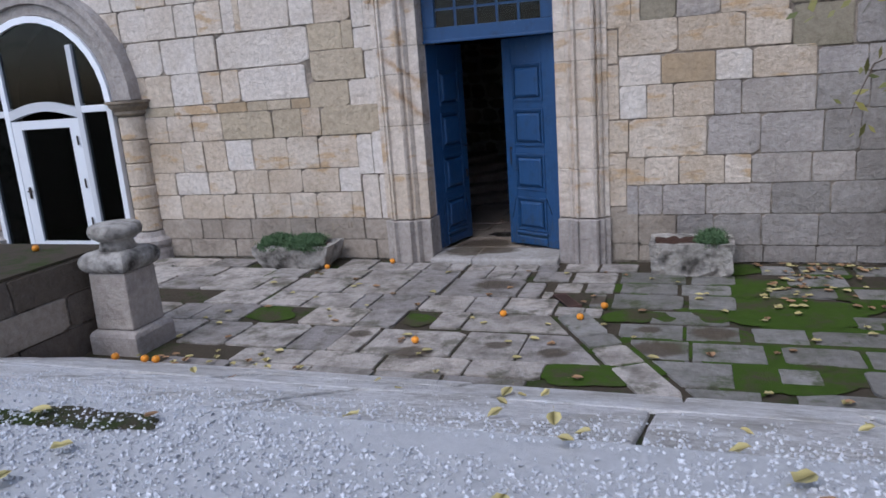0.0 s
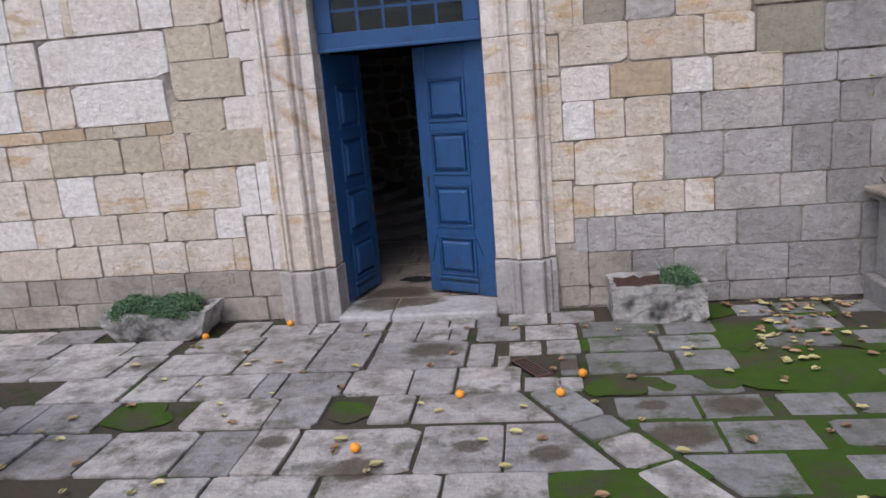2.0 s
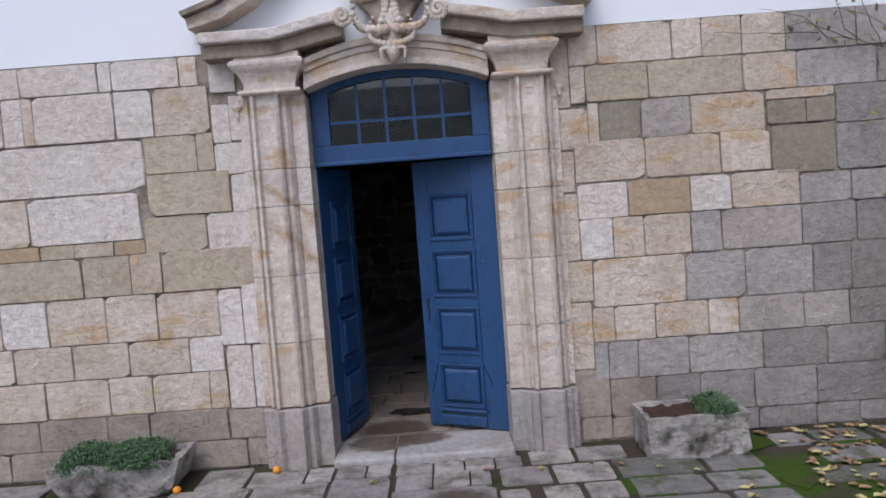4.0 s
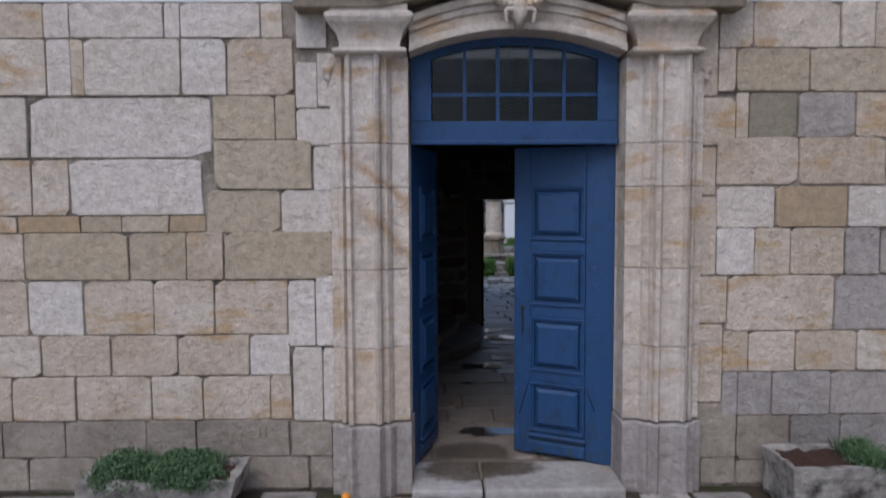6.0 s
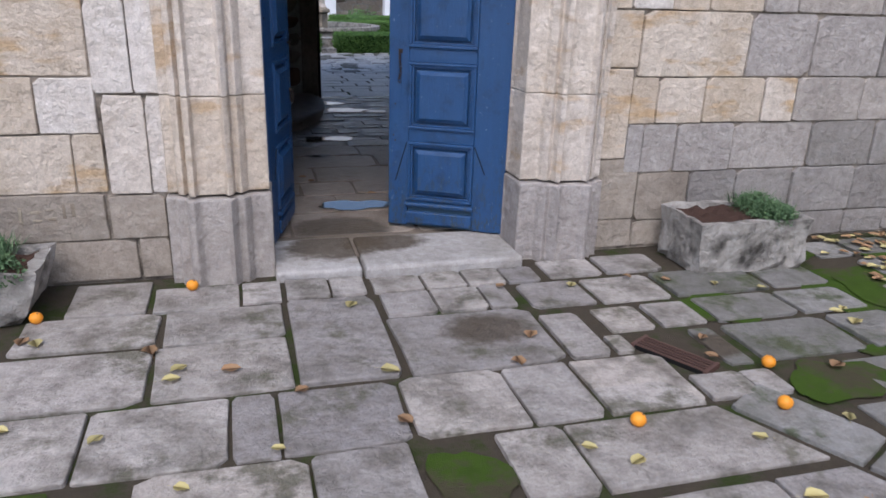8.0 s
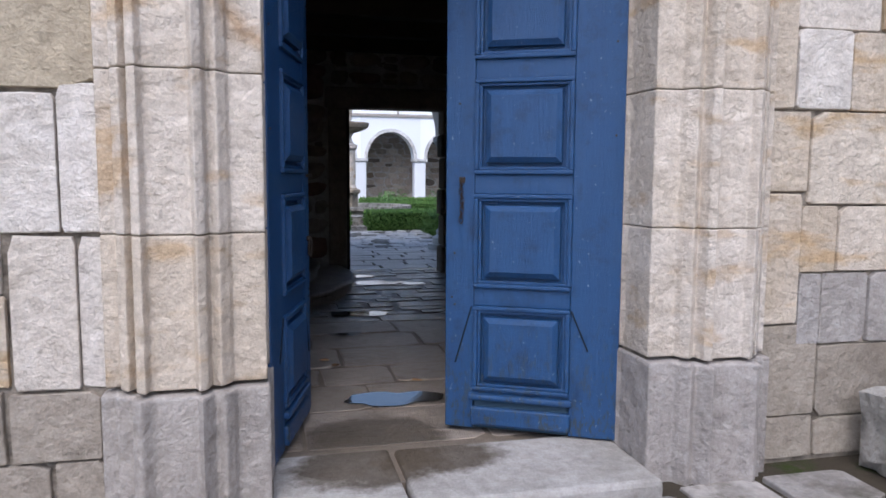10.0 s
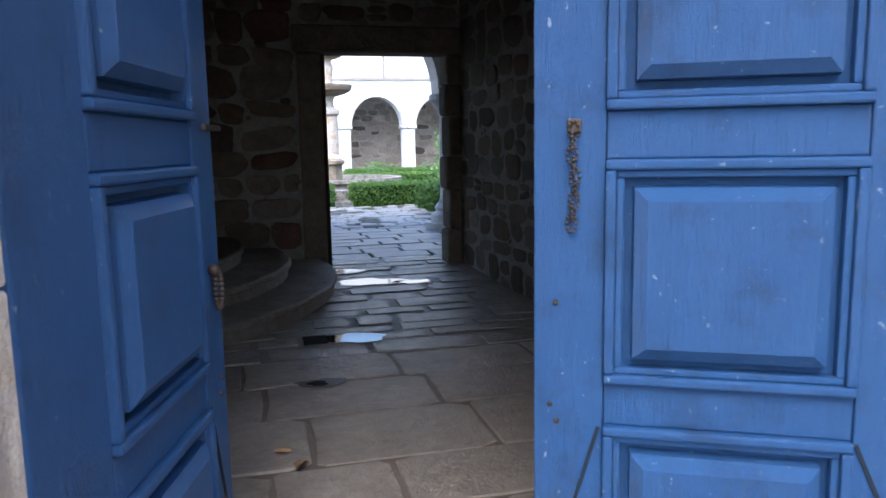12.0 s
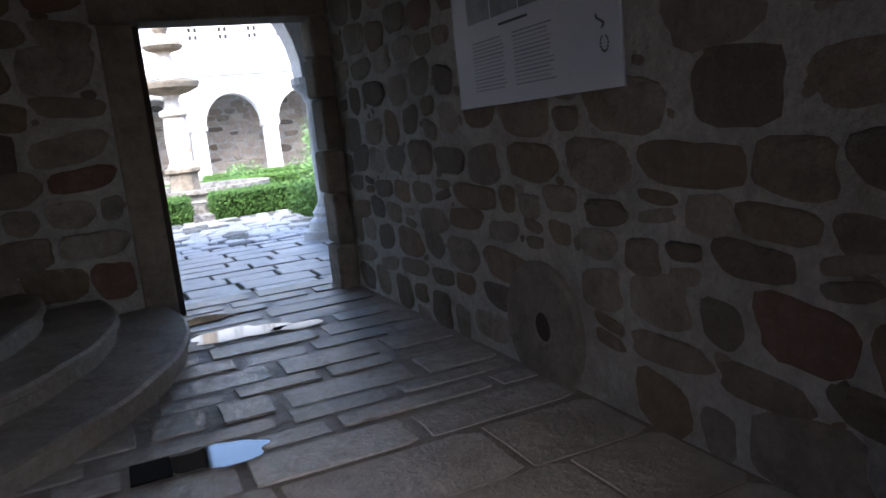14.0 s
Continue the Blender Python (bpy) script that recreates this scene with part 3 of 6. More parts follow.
upper = new("wall_upper", mesh_of("wall_upper", boxes((-14, 12, FACE + 0.012, BACK, WALL_TOP + 0.001, 7.6)), PLASTER))
tagged(upper, "white limewashed upper wall above the stonework", "wall", kind="structure")

# unseen wall, added to keep light off the right part of the facade
side = new("wall_side", mesh_of("wall_side", boxes((5.6, 6.2, -12, FACE, -0.1, 7.0)), ASHLAR_DAMP))
tagged(side, "unseen stone side wall added to shade the right of the courtyard", "wall", kind="structure")

# the passage hall behind the door
X0, X1, Y0, Y1, HALL = -7.0, -0.71, BACK, 15.75, 3.15
FL = 0.05
hall_floor = empty("hall_floor", (-3, 12.5, FL), "worn dark stone slabs of a damp passage floor", "floor", kind="structure")
part("floor_bed", boxes((X0, X1, FACE + 0.05, 16.35, -0.11, FL - 0.008)), FLOOR_EARTH, hall_floor)
wall_east = empty("wall_east", (X1, 12.5, 0), "rubble stone wall with broad lime mortar joints", "wall", kind="structure")
part("wall_core", boxes((X1, X1 + 0.6, BACK, 16.3, -0.1, HALL + 0.4)), LIME, wall_east)
wall_west = new("wall_west", mesh_of("wall_west", boxes((X0 - 0.5, X0, BACK, 16.3, -0.1, HALL + 0.4)), LIME))
tagged(wall_west, "dark rubble wall beside the curved steps", "wall", kind="structure")
wall_inner = empty("wall_inner", (-3.5, 16, 0), "rubble stone wall round a squared stone doorway", "wall", kind="structure")
D2L, D2R, D2T = -2.2, -0.88, 2.30
part("wall_core", boxes((X0, D2L - 0.24, Y1, 16.3, -0.1, HALL + 0.4), (D2L - 0.24, X1, Y1, 16.3, D2T + 0.28, HALL + 0.4)), LIME, wall_inner)
ceiling = new("ceiling", mesh_of("ceiling", boxes((X0, X1, BACK, Y1, HALL, HALL + 0.2), *[(X0 + 0.02, X1 - 0.02, y, y + 0.16, HALL - 0.18, HALL + 0.02) for y in (10.2, 11.2, 12.2, 13.2, 14.2, 15.2)]), DARK_WOOD))
tagged(ceiling, "dark stained timber ceiling with cross beams", "ceiling", kind="structure")
reveal = new("wall_reveal_top", mesh_of("wall_reveal_top", boxes((X0, X1, BACK, BACK + 0.01, HALL + 0.01, HALL + 0.4)), MORTAR))
tagged(reveal, "stone wall closing above the passage ceiling", "wall", kind="structure")

# stone frame of the inner doorway
frame_2 = empty("door_frame_inner", (-1.56, 15.8, 0), "squared stone door surround with a heavy lintel", "door frame", kind="structure")
part("jamb", boxes((D2L - 0.24, D2L, Y1 - 0.05, 16.3, -0.1, D2T)), RUBBLE, frame_2, bevel=0.02)
for z0, z1, dx in ((-0.1, 0.42, -0.012), (0.42, 0.86, 0.016), (0.86, 1.22, -0.02), (1.22, 1.66, 0.02), (1.66, 1.98, -0.014), (1.98, D2T, 0.008)):
    part("jamb_block", boxes((D2R + dx, X1 - 0.003, Y1 - 0.05, 16.02 + dx, z0 + 0.003, z1 - 0.003)), RUBBLE, frame_2, bevel=0.03)
part("lintel", boxes((D2L - 0.28, X1 - 0.003, Y1 - 0.08, 16.02, D2T, D2T + 0.27)), RUBBLE, frame_2, bevel=0.02)
part("door_edge", boxes((D2L + 0.004, D2L + 0.05, Y1 + 0.06, Y1 + 0.52, FL + 0.005, D2T - 0.01)), DARK_WOOD, frame_2, "dark wooden door leaf folded against the jamb")

# main threshold
sill = empty("door_sill", (-2.4, 8.8, 0), "worn stone threshold with damp stains", "threshold", kind="structure")
part("slab", boxes((-3.22, -2.66, 8.66, 9.3, -0.1, SILL - 0.016)), SILL_STONE, sill, bevel=0.02)
part("slab", boxes((-2.645, -1.54, 8.62, 9.25, -0.1, SILL)), SILL_STONE, sill, bevel=0.025)

# ---- carved surround of the main door ----
surround = empty("door_surround", (-2.38, FACE, 0), "carved granite door surround with moulded pilasters and broken pediment", "door surround", kind="structure")


def pilaster(xa, xb, inner):
    """xa is the outer, xb the door side; the mouldings step back towards the door."""
    s = 1 if xb > xa else -1
    w = abs(xb - xa)
    f = FACE

    def X(u):
        return xa + s * w * u
    plan = [(X(0), BACK - 0.1), (X(0), f - 0.03), (X(0.10), f - 0.03), (X(0.105), f - 0.075), (X(0.16), f - 0.105), (X(0.20), f - 0.065), (X(0.215), f - 0.135), (X(0.27), f - 0.16), (X(0.30), f - 0.115), (X(0.56), f - 0.115), (X(0.59), f - 0.16), (X(0.64), f - 0.135), (X(0.66), f - 0.075), (X(0.72), f - 0.10), (X(0.77), f - 0.06), (X(0.79), f - 0.03), (X(1.0), f - 0.03), (X(1.0), f + 0.2), (X(1.02), f + 0.24), (X(1.02), BACK - 0.1)]
    cuts = [0.56, 1.16, 1.78, 2.42, 2.76, 3.43]
    for z0, z1 in zip(cuts, cuts[1:]):
        part("shaft_block", mould(bmesh.new(), plan, (z0 + 0.002, z1 - 0.002)), CARVED, surround, bevel=0.007)
    base = [(x - s * 0.012 if k < 8 else x + s * 0.012, y - 0.04 if y < f + 0.1 else y) for k, (x, y) in enumerate(plan) if k not in (4, 11)]
    part("plinth", mould(bmesh.new(), base, (-0.05, 0.545)), ASHLAR_GREY, surround, "grey granite plinth block", bevel=0.012)
    # fillet, capital drop ornament and entablature block
    bm = bmesh.new()
    rings = []
    for out, z in ((0.12, 3.425), (0.165, 3.43), (0.185, 3.445), (0.185, 3.462), (0.165, 3.475), (0.135, 3.48), (0.137, 3.52), (0.15, 3.57), (0.18, 3.62), (0.215, 3.655), (0.235, 3.69), (0.235, 3.715), (0.21, 3.735), (0.195, 3.74), (0.195, 3.79)):
        xo, xi = X(0.16) - s * (out - 0.13), X(0.90) + s * (out - 0.13)
        rings.append([bm.verts.new(p) for p in ((xo, f + 0.02, z), (xo, f - out, z), (xi, f - out, z), (xi, f + 0.02, z))])
    for a, b in zip(rings, rings[1:]):
        for k in range(4):
            bm.faces.new((a[k], a[(k + 1) % 4], b[(k + 1) % 4], b[k]))
    bm.faces.new(list(reversed(rings[0])))
    bm.faces.new(rings[-1])
    bmesh.ops.recalc_face_normals(bm, faces=bm.faces[:])
    part("capital_moulding", bm, CARVED, surround, "smoothly curved capital moulding")
    cx = X(0.43)
    bm = turned(bmesh.new(), [(0.004, 3.24), (0.022, 3.26), (0.03, 3.285), (0.012, 3.30), (0.045, 3.325), (0.05, 3.345), (0.01, 3.352)], cx, f - 0.105, 12, 1, 0.6)
    part("drop_ornament", bm, CARVED, surround, "small carved drop", True)
    cx = X(-0.02)
    bm = turned(bmesh.new(), [(0.004, 3.24), (0.02, 3.26), (0.028, 3.285), (0.012, 3.30), (0.04, 3.325), (0.045, 3.345), (0.01, 3.352)], cx, f - 0.035, 12, 1, 0.6)
    part("drop_ornament", bm, CARVED, surround, "small carved drop", True)


pilaster(-3.84, DOOR_L + 0.01, 1)
pilaster(-0.92, DOOR_R - 0.01, -1)
CX = (DOOR_L + DOOR_R) / 2


def arc(x0, x1, z_end, rise, n=14):
    return [(x0 + (x1 - x0) * i / n, z_end + rise * (1 - (2 * i / n - 1) ** 2)) for i in range(n + 1)]


for k, (lo, hi, out) in enumerate(((3.455, 3.52, 0.10), (3.52, 3.60, 0.07), (3.60, 3.66, 0.09), (3.66, 3.72, 0.12))):
    part("arch_moulding", strip(bmesh.new(), arc(DOOR_L + 0.02, DOOR_R - 0.02, lo, 0.17), arc(DOOR_L + 0.02, DOOR_R - 0.02, hi, 0.17), FACE - out, FACE + 0.2 - 0.003 * k), CARVED, surround, bevel=0.008)
E2 = [(-4.08, 3.86), (-3.42, 3.86), (-3.1, 3.93), (-2.82, 3.98)]
for s in (-1, 1):
    def mx(pts, dz):
        return [(CX + s * (x - CX) * -1 if s > 0 else x, z + dz) for x, z in pts]
    part("cornice", strip(bmesh.new(), mx(E2, -0.10), mx(E2, 0.02), FACE - 0.22, FACE + 0.03), CARVED_DARK, surround, "darker lower band of the cornice", bevel=0.01)
    part("cornice", strip(bmesh.new(), mx(E2, 0.022), mx(E2, 0.12), FACE - 0.30, FACE + 0.03), CARVED, surround, bevel=0.015)
    neck = [(-4.16, 4.02), (-3.86, 4.10), (-3.60, 4.24), (-3.40, 4.42), (-3.24, 4.66), (-3.12, 4.92), (-3.02, 5.1)]
    part("swan_neck", strip(bmesh.new(), [(CX - s * (CX - x), z) for x, z in neck], [(CX - s * (CX - x + 0.02), z + 0.10 + 0.02 * i) for i, (x, z) in enumerate(neck)], FACE - 0.26, FACE + 0.03), CARVED, surround, bevel=0.01)
    part("coping", strip(bmesh.new(), [(CX - s * (CX - x + 0.03), z + 0.105 + 0.02 * i) for i, (x, z) in enumerate(neck)], [(CX - s * (CX - x + 0.05), z + 0.145 + 0.02 * i) for i, (x, z) in enumerate(neck)], FACE - 0.32, FACE + 0.03), CARVED_DARK, surround, "dark projecting coping")
    bm = bmesh.new()
    for i in range(26):
        a, rr = i * 0.42, 0.085 - i * 0.0028
        bmesh.ops.create_uvsphere(bm, u_segments=8, v_segments=6, radius=0.026, matrix=Matrix.Translation((CX + s * (0.42 - rr * math.cos(a)), FACE - 0.30 + i * -0.0006, 4.03 - rr * math.sin(a))))
    part("volute", bm, CARVED, surround, "carved scroll", True)

bm = bmesh.new()
shield = [(-0.40, 4.75), (-0.36, 4.45), (-0.40, 4.30), (-0.22, 4.10), (-0.13, 3.95), (-0.08, 3.80), (0.08, 3.80), (0.13, 3.95), (0.22, 4.10), (0.40, 4.30), (0.36, 4.45), (0.40, 4.75), (0.2, 5.0), (-0.2, 5.0)]
prism(bm, [(CX + x, z) for x, z in shield], FACE - 0.18, FACE + 0.03)
part("cartouche", bm, CARVED_DARK, surround, "weathered carved cartouche", bevel=0.03)
bm = bmesh.new()
r0 = random.Random(2)


def scroll(x, z, x2, z2, bend, rad):
    for i in range(11):
        t = i / 10
        px, pz = x + (x2 - x) * t, z + (z2 - z) * t
        nx, nz = -(z2 - z), x2 - x
        k = bend * math.sin(math.pi * t)
        bmesh.ops.create_icosphere(bm, subdivisions=1, radius=rad * (1.1 - 0.6 * t), matrix=Matrix.Translation((CX + px + nx * k, FACE - 0.20, pz + nz * k)))


for s in (-1, 1):
    scroll(s * 0.03, 3.78, s * 0.16, 4.02, -s * 0.4, 0.035)
    scroll(s * 0.05, 3.92, s * 0.33, 4.18, -s * 0.35, 0.05)
    scroll(s * 0.07, 3.98, s * 0.22, 4.30, s * 0.3, 0.05)
    scroll(s * 0.30, 4.20, s * 0.12, 4.42, s * 0.45, 0.045)
    scroll(s * 0.36, 4.35, s * 0.20, 4.62, -s * 0.4, 0.045)
    scroll(s * 0.02, 3.74, s * 0.10, 3.66, s * 0.5, 0.028)
    scroll(s * 0.38, 4.55, s * 0.30, 4.90, s * 0.4, 0.05)
turned(bm, [(0.02, 3.62), (0.05, 3.68), (0.09, 3.74), (0.06, 3.80), (0.04, 3.86), (0.10, 4.02), (0.06, 4.1)], CX, FACE - 0.15, 12)
turned(bm, [(0.05, 4.2), (0.12, 4.26), (0.13, 4.34), (0.09, 4.38), (0.12, 4.42), (0.11, 4.52), (0.13, 4.58), (0.04, 4.66)], CX, FACE - 0.18, 14)
part("carving", bm, CARVED, surround, "carved scrolls, mask and crown", True)

# ---- transom window over the doors ----
TY = 9.06
transom = empty("window_transom", (CX, TY, 2.8), "blue painted arched transom window with ten small panes", "window", kind="structure")
part("rail", boxes((DOOR_L + 0.025, DOOR_R - 0.025, TY - 0.04, TY + 0.05, 2.78, 2.955)), BLUE, transom, bevel=0.006)
part("drip_moulding", boxes((DOOR_L + 0.025, DOOR_R - 0.025, TY - 0.075, TY - 0.03, 2.765, 2.80)), BLUE, transom, bevel=0.008)
for a, b in ((DOOR_L + 0.025, DOOR_L + 0.19), (DOOR_R - 0.19, DOOR_R - 0.025)):
    part("stile", boxes((a, b, TY - 0.04, TY + 0.05, 2.957, 3.60)), BLUE, transom, bevel=0.006)
part("top_rail", strip(bmesh.new(), arc(DOOR_L + 0.03, DOOR_R - 0.03, 3.39, 0.17), arc(DOOR_L + 0.03, DOOR_R - 0.03, 3.52, 0.17), TY - 0.037, TY + 0.047), BLUE, transom)
GX0, GX1 = DOOR_L + 0.19, DOOR_R - 0.19
for i in range(1, 5):
    x = GX0 + (GX1 - GX0) * i / 5
    part("glazing_bar", boxes((x - 0.013, x + 0.013, TY - 0.025, TY + 0.02, 2.957, 3.58)), BLUE, transom)
part("glazing_bar", boxes((GX0, GX1, TY - 0.022, TY + 0.018, 3.155, 3.181)), BLUE, transom)
for i in range(5):
    for z0, z1 in ((2.957, 3.155), (3.181, 3.56)):
        x0, x1 = GX0 + (GX1 - GX0) * i / 5, GX0 + (GX1 - GX0) * (i + 1) / 5
        part("pane", boxes((x0 + 0.01, x1 - 0.01, TY - 0.004, TY, z0, z1)), GLASS, transom, "dark tinted window pane")


# ---- blue double doors ----
def door_leaf(name, hinge, s, angle, label):
    """A panelled leaf; s is +1 when it reaches towards +x from its hinge, when shut."""
    W, T, Z0, Z1 = 0.885, 0.055, SILL + 0.01, 2.765
    door = empty(name, (0, 0, 0), label, "door", "double door leaves", "structure")

    def bx(u0, u1, y0, y1, z0, z1):
        return (min(s * u0, s * u1), max(s * u0, s * u1), y0, y1, z0, z1)
    panels = [(1.97, 2.44), (1.40, 1.875), (0.82, 1.30), (0.28, 0.725)]
    pu0, pu1 = 0.24, 0.735
    part("stile", boxes(bx(0, pu0, 0, T, Z0, Z1)), BLUE, door, bevel=0.005)
    part("stile", boxes(bx(pu1, W, 0, T, Z0, Z1)), BLUE, door, bevel=0.005)
    edges = [Z1] + [z for p in panels for z in (p[1], p[0])] + [Z0 + 0.185]
    for z1, z0 in zip(edges[0::2], edges[1::2]):
        part("rail", boxes(bx(pu0 + 0.0015, pu1 - 0.0015, 0.002, T - 0.002, z0, z1)), BLUE, door, bevel=0.005)
    for z0, z1 in panels:
        panel = part("panel", boxes(bx(pu0, pu1, 0.025, T - 0.015, z0, z1)), BLUE, door)
        bm = boxes(bx(pu0, pu1, -0.016, 0.03, z0, z0 + 0.022), bx(pu0, pu1, -0.016, 0.03, z1 - 0.022, z1), bx(pu0, pu0 + 0.022, -0.016, 0.03, z0 + 0.022, z1 - 0.022), bx(pu1 - 0.022, pu1, -0.016, 0.03, z0 + 0.022, z1 - 0.022))
        part("panel_moulding", bm, BLUE, panel, bevel=0.006)
        bm = boxes(bx(pu0 + 0.022, pu1 - 0.022, -0.004, 0.03, z0 + 0.022, z0 + 0.038), bx(pu0 + 0.022, pu1 - 0.022, -0.004, 0.03, z1 - 0.038, z1 - 0.022), bx(pu0 + 0.022, pu0 + 0.038, -0.004, 0.03, z0 + 0.038, z1 - 0.038), bx(pu1 - 0.038, pu1 - 0.022, -0.004, 0.03, z0 + 0.038, z1 - 0.038))
        part("panel_fillet", bm, BLUE, panel, bevel=0.004)
        # raised field with sloping edges
        bm = bmesh.new()
        rings = []
        for m, y in ((0.056, 0.026), (0.059, -0.008), (0.086, -0.027)):
            rings.append([bm.verts.new((s * u, y, z)) for u, z in ((pu0 + m, z0 + m), (pu1 - m, z0 + m), (pu1 - m, z1 - m), (pu0 + m, z1 - m))])
        for a, b in zip(rings, rings[1:]):
            for i in range(4):
                bm.faces.new((a[i], a[(i + 1) % 4], b[(i + 1) % 4], b[i]))
        bm.faces.new(rings[-1])
        bmesh.ops.recalc_face_normals(bm, faces=bm.faces[:])
        part("raised_panel", bm, BLUE, panel)
    # patched and weathered foot
    part("kick_board", boxes(bx(pu0 + 0.002, pu1 - 0.002, 0.006, T - 0.004, Z0, Z0 + 0.183)), BLUE_BARE, door, "weathered lower board with flaked paint", bevel=0.012)
    part("kick_moulding", boxes(bx(pu0 - 0.02, pu1 + 0.02, -0.03, 0.012, Z0 + 0.155, Z0 + 0.19), bx(pu0 - 0.01, pu1 + 0.01, -0.022, 0.012, Z0 + 0.02, Z0 + 0.12)), BLUE, door, bevel=0.012)
    bm = bmesh.new()
    for u0, z0, u1, z1 in ((0.745, 0.72, 0.83, 0.42), (0.235, 0.72, 0.15, 0.52)):
        d = Vector((u1 - u0, 0, z1 - z0))
        n = Vector((-d.z, 0, d.x)).normalized() * 0.004
        v = [bm.verts.new((s * p.x, y, p.z)) for y in (-0.005, 0.003) for p in (Vector((u0, 0, z0)) - n, Vector((u0, 0, z0)) + n, Vector((u1, 0, z1)) + n, Vector((u1, 0, z1)) - n)]
        for f in ((0, 1, 2, 3), (7, 6, 5, 4), (0, 4, 5, 1), (1, 5, 6, 2), (2, 6, 7, 3), (3, 7, 4, 0)):
            bm.faces.new([v[i] for i in f])
    part("split", bm, CRACK, door, "diagonal split in the boards")
    # iron fittings
    if s < 0:
        chain = bmesh.new()
        for i in range(9):
            p = Matrix.Translation((s * (0.80 + 0.004 * math.sin(i)), -0.012, 1.36 - i * 0.024)) @ Euler((0, 0, 1.57 * (i % 2))).to_matrix().to_4x4()
            ring = []
            for k in range(10):
                a = 2 * math.pi * k / 10
                ring.append(p @ Vector((0.010 * math.cos(a), 0, 0.019 * math.sin(a))))
            for k in range(10):
                bmesh.ops.create_icosphere(chain, subdivisions=1, radius=0.0042, matrix=Matrix.Translation(ring[k]))
        part("chain", chain, IRON, door, "hanging rusted chain", True)
        part("plate", boxes(bx(0.785, 0.815, -0.008, 0.004, 1.355, 1.385)), IRON, door, "iron fixing plate", bevel=0.003)
    else:
        ring = bmesh.new()
        for k in range(22):
            a = 2 * math.pi * k / 22
            bmesh.ops.create_icosphere(ring, subdivisions=1, radius=0.008, matrix=Matrix.Translation((s * 0.80, -0.022 - 0.008 * math.cos(a), 1.0 + 0.045 * math.sin(a))))
        bmesh.ops.create_icosphere(ring, subdivisions=2, radius=0.016, matrix=Matrix.Translation((s * 0.80, -0.014, 1.047)))
        part("ring_pull", ring, IRON, door, "iron ring pull", True)
        part("bolt", boxes(bx(0.80, 0.925, -0.014, -0.002, 1.38, 1.395)), IRON, door, "sliding iron bolt", bevel=0.003)
    nails = random.Random(4)
    for _ in range(10):
        u, z = nails.choice((0.05, 0.83)) + nails.uniform(-0.02, 0.03), nails.uniform(0.3, 2.7)
        bm = bmesh.new()
        bmesh.ops.create_icosphere(bm, subdivisions=1, radius=0.007, matrix=Matrix.Translation((s * u, -0.001, z)))
        part("nail", bm, IRON, door, "nail head")
    door.matrix_world = pose(hinge[0], hinge[1], 0, 0, 0, angle)
    return door


door_leaf("door_1", (DOOR_L + 0.025, 9.08), 1, 76, "blue painted panelled door leaf standing wide open")
door_leaf("door_2", (DOOR_R - 0.025, 9.08), -1, -28, "blue painted panelled door leaf standing half open")

# ---- arched glass portal ----
portal = empty("arched_portal", (ARCH_X, FACE, 0), "moulded stone arch and half columns round a glazed door", "portal", kind="structure")
for r1, r2, out in ((ARCH_R + 0.005, ARCH_R + 0.16, 0.10), (ARCH_R + 0.162, ARCH_R + 0.34, 0.16), (ARCH_R + 0.342, ARCH_R + 0.44, 0.22)):
    part("archivolt", strip(bmesh.new(), arch_points(ARCH_X, r1, ARCH_Z, 20), arch_points(ARCH_X, r2, ARCH_Z, 20), FACE - out, FACE + 0.08), ASHLAR_GREY, portal, bevel=0.012)
for s in (-1, 1):
    cx = ARCH_X + s * (ARCH_R + 0.24)
    for k in range(5):
        z0 = 0.42 + k * 0.34
        part("column_drum", turned(bmesh.new(), [(0.19, z0 + 0.004), (0.205, z0 + 0.02), (0.205, z0 + 0.32), (0.19, z0 + 0.336)], cx, FACE + 0.0, 20), ASHLAR, portal, smooth=False)
    part("column_base", turned(bmesh.new(), [(0.33, -0.02), (0.33, 0.12), (0.29, 0.16), (0.33, 0.22), (0.33, 0.28), (0.24, 0.33), (0.215, 0.41)], cx, FACE + 0.0, 20), ASHLAR_GREY, portal)
    part("impost", turned(bmesh.new(), [(0.21, 2.125), (0.25, 2.16), (0.24, 2.20), (0.31, 2.26), (0.32, 2.30), (0.36, 2.31), (0.36, 2.345)], cx, FACE + 0.0, 20), CARVED_DARK, portal)
glazed = empty("door_3", (ARCH_X, 9.1, 0), "white painted arched glass door with side lights", "door", kind="structure")
GY = 8.77
part("frame_arch", strip(bmesh.new(), arch_points(ARCH_X, ARCH_R - 0.10, ARCH_Z), arch_points(ARCH_X, ARCH_R - 0.005, ARCH_Z), GY - 0.05, GY + 0.05), WHITE_FRAME, glazed)
for x0, x1 in ((-1.315, -1.22), (1.22, 1.315), (-0.76, -0.66), (0.66, 0.76)):
    top = ARCH_Z if abs(x0) > 1 else ARCH_Z + 0.85
    part("post", boxes((ARCH_X + x0, ARCH_X + x1, GY - 0.05, GY + 0.05, 0.02, top)), WHITE_FRAME, glazed, bevel=0.008)
for x0, x1 in ((-1.22, -0.76), (0.76, 1.22)):
    part("cross_rail", boxes((ARCH_X + x0, ARCH_X + x1, GY - 0.048, GY + 0.048, 2.22, 2.32)), WHITE_FRAME, glazed, bevel=0.008)
    part("pane", boxes((ARCH_X + x0, ARCH_X + x1, GY - 0.006, GY, 0.02, 2.22)), GLASS, glazed)
head = [(ARCH_X - 0.66 + 1.32 * i / 10, 2.16 + 0.12 * math.sin(math.pi * i / 10)) for i in range(11)]
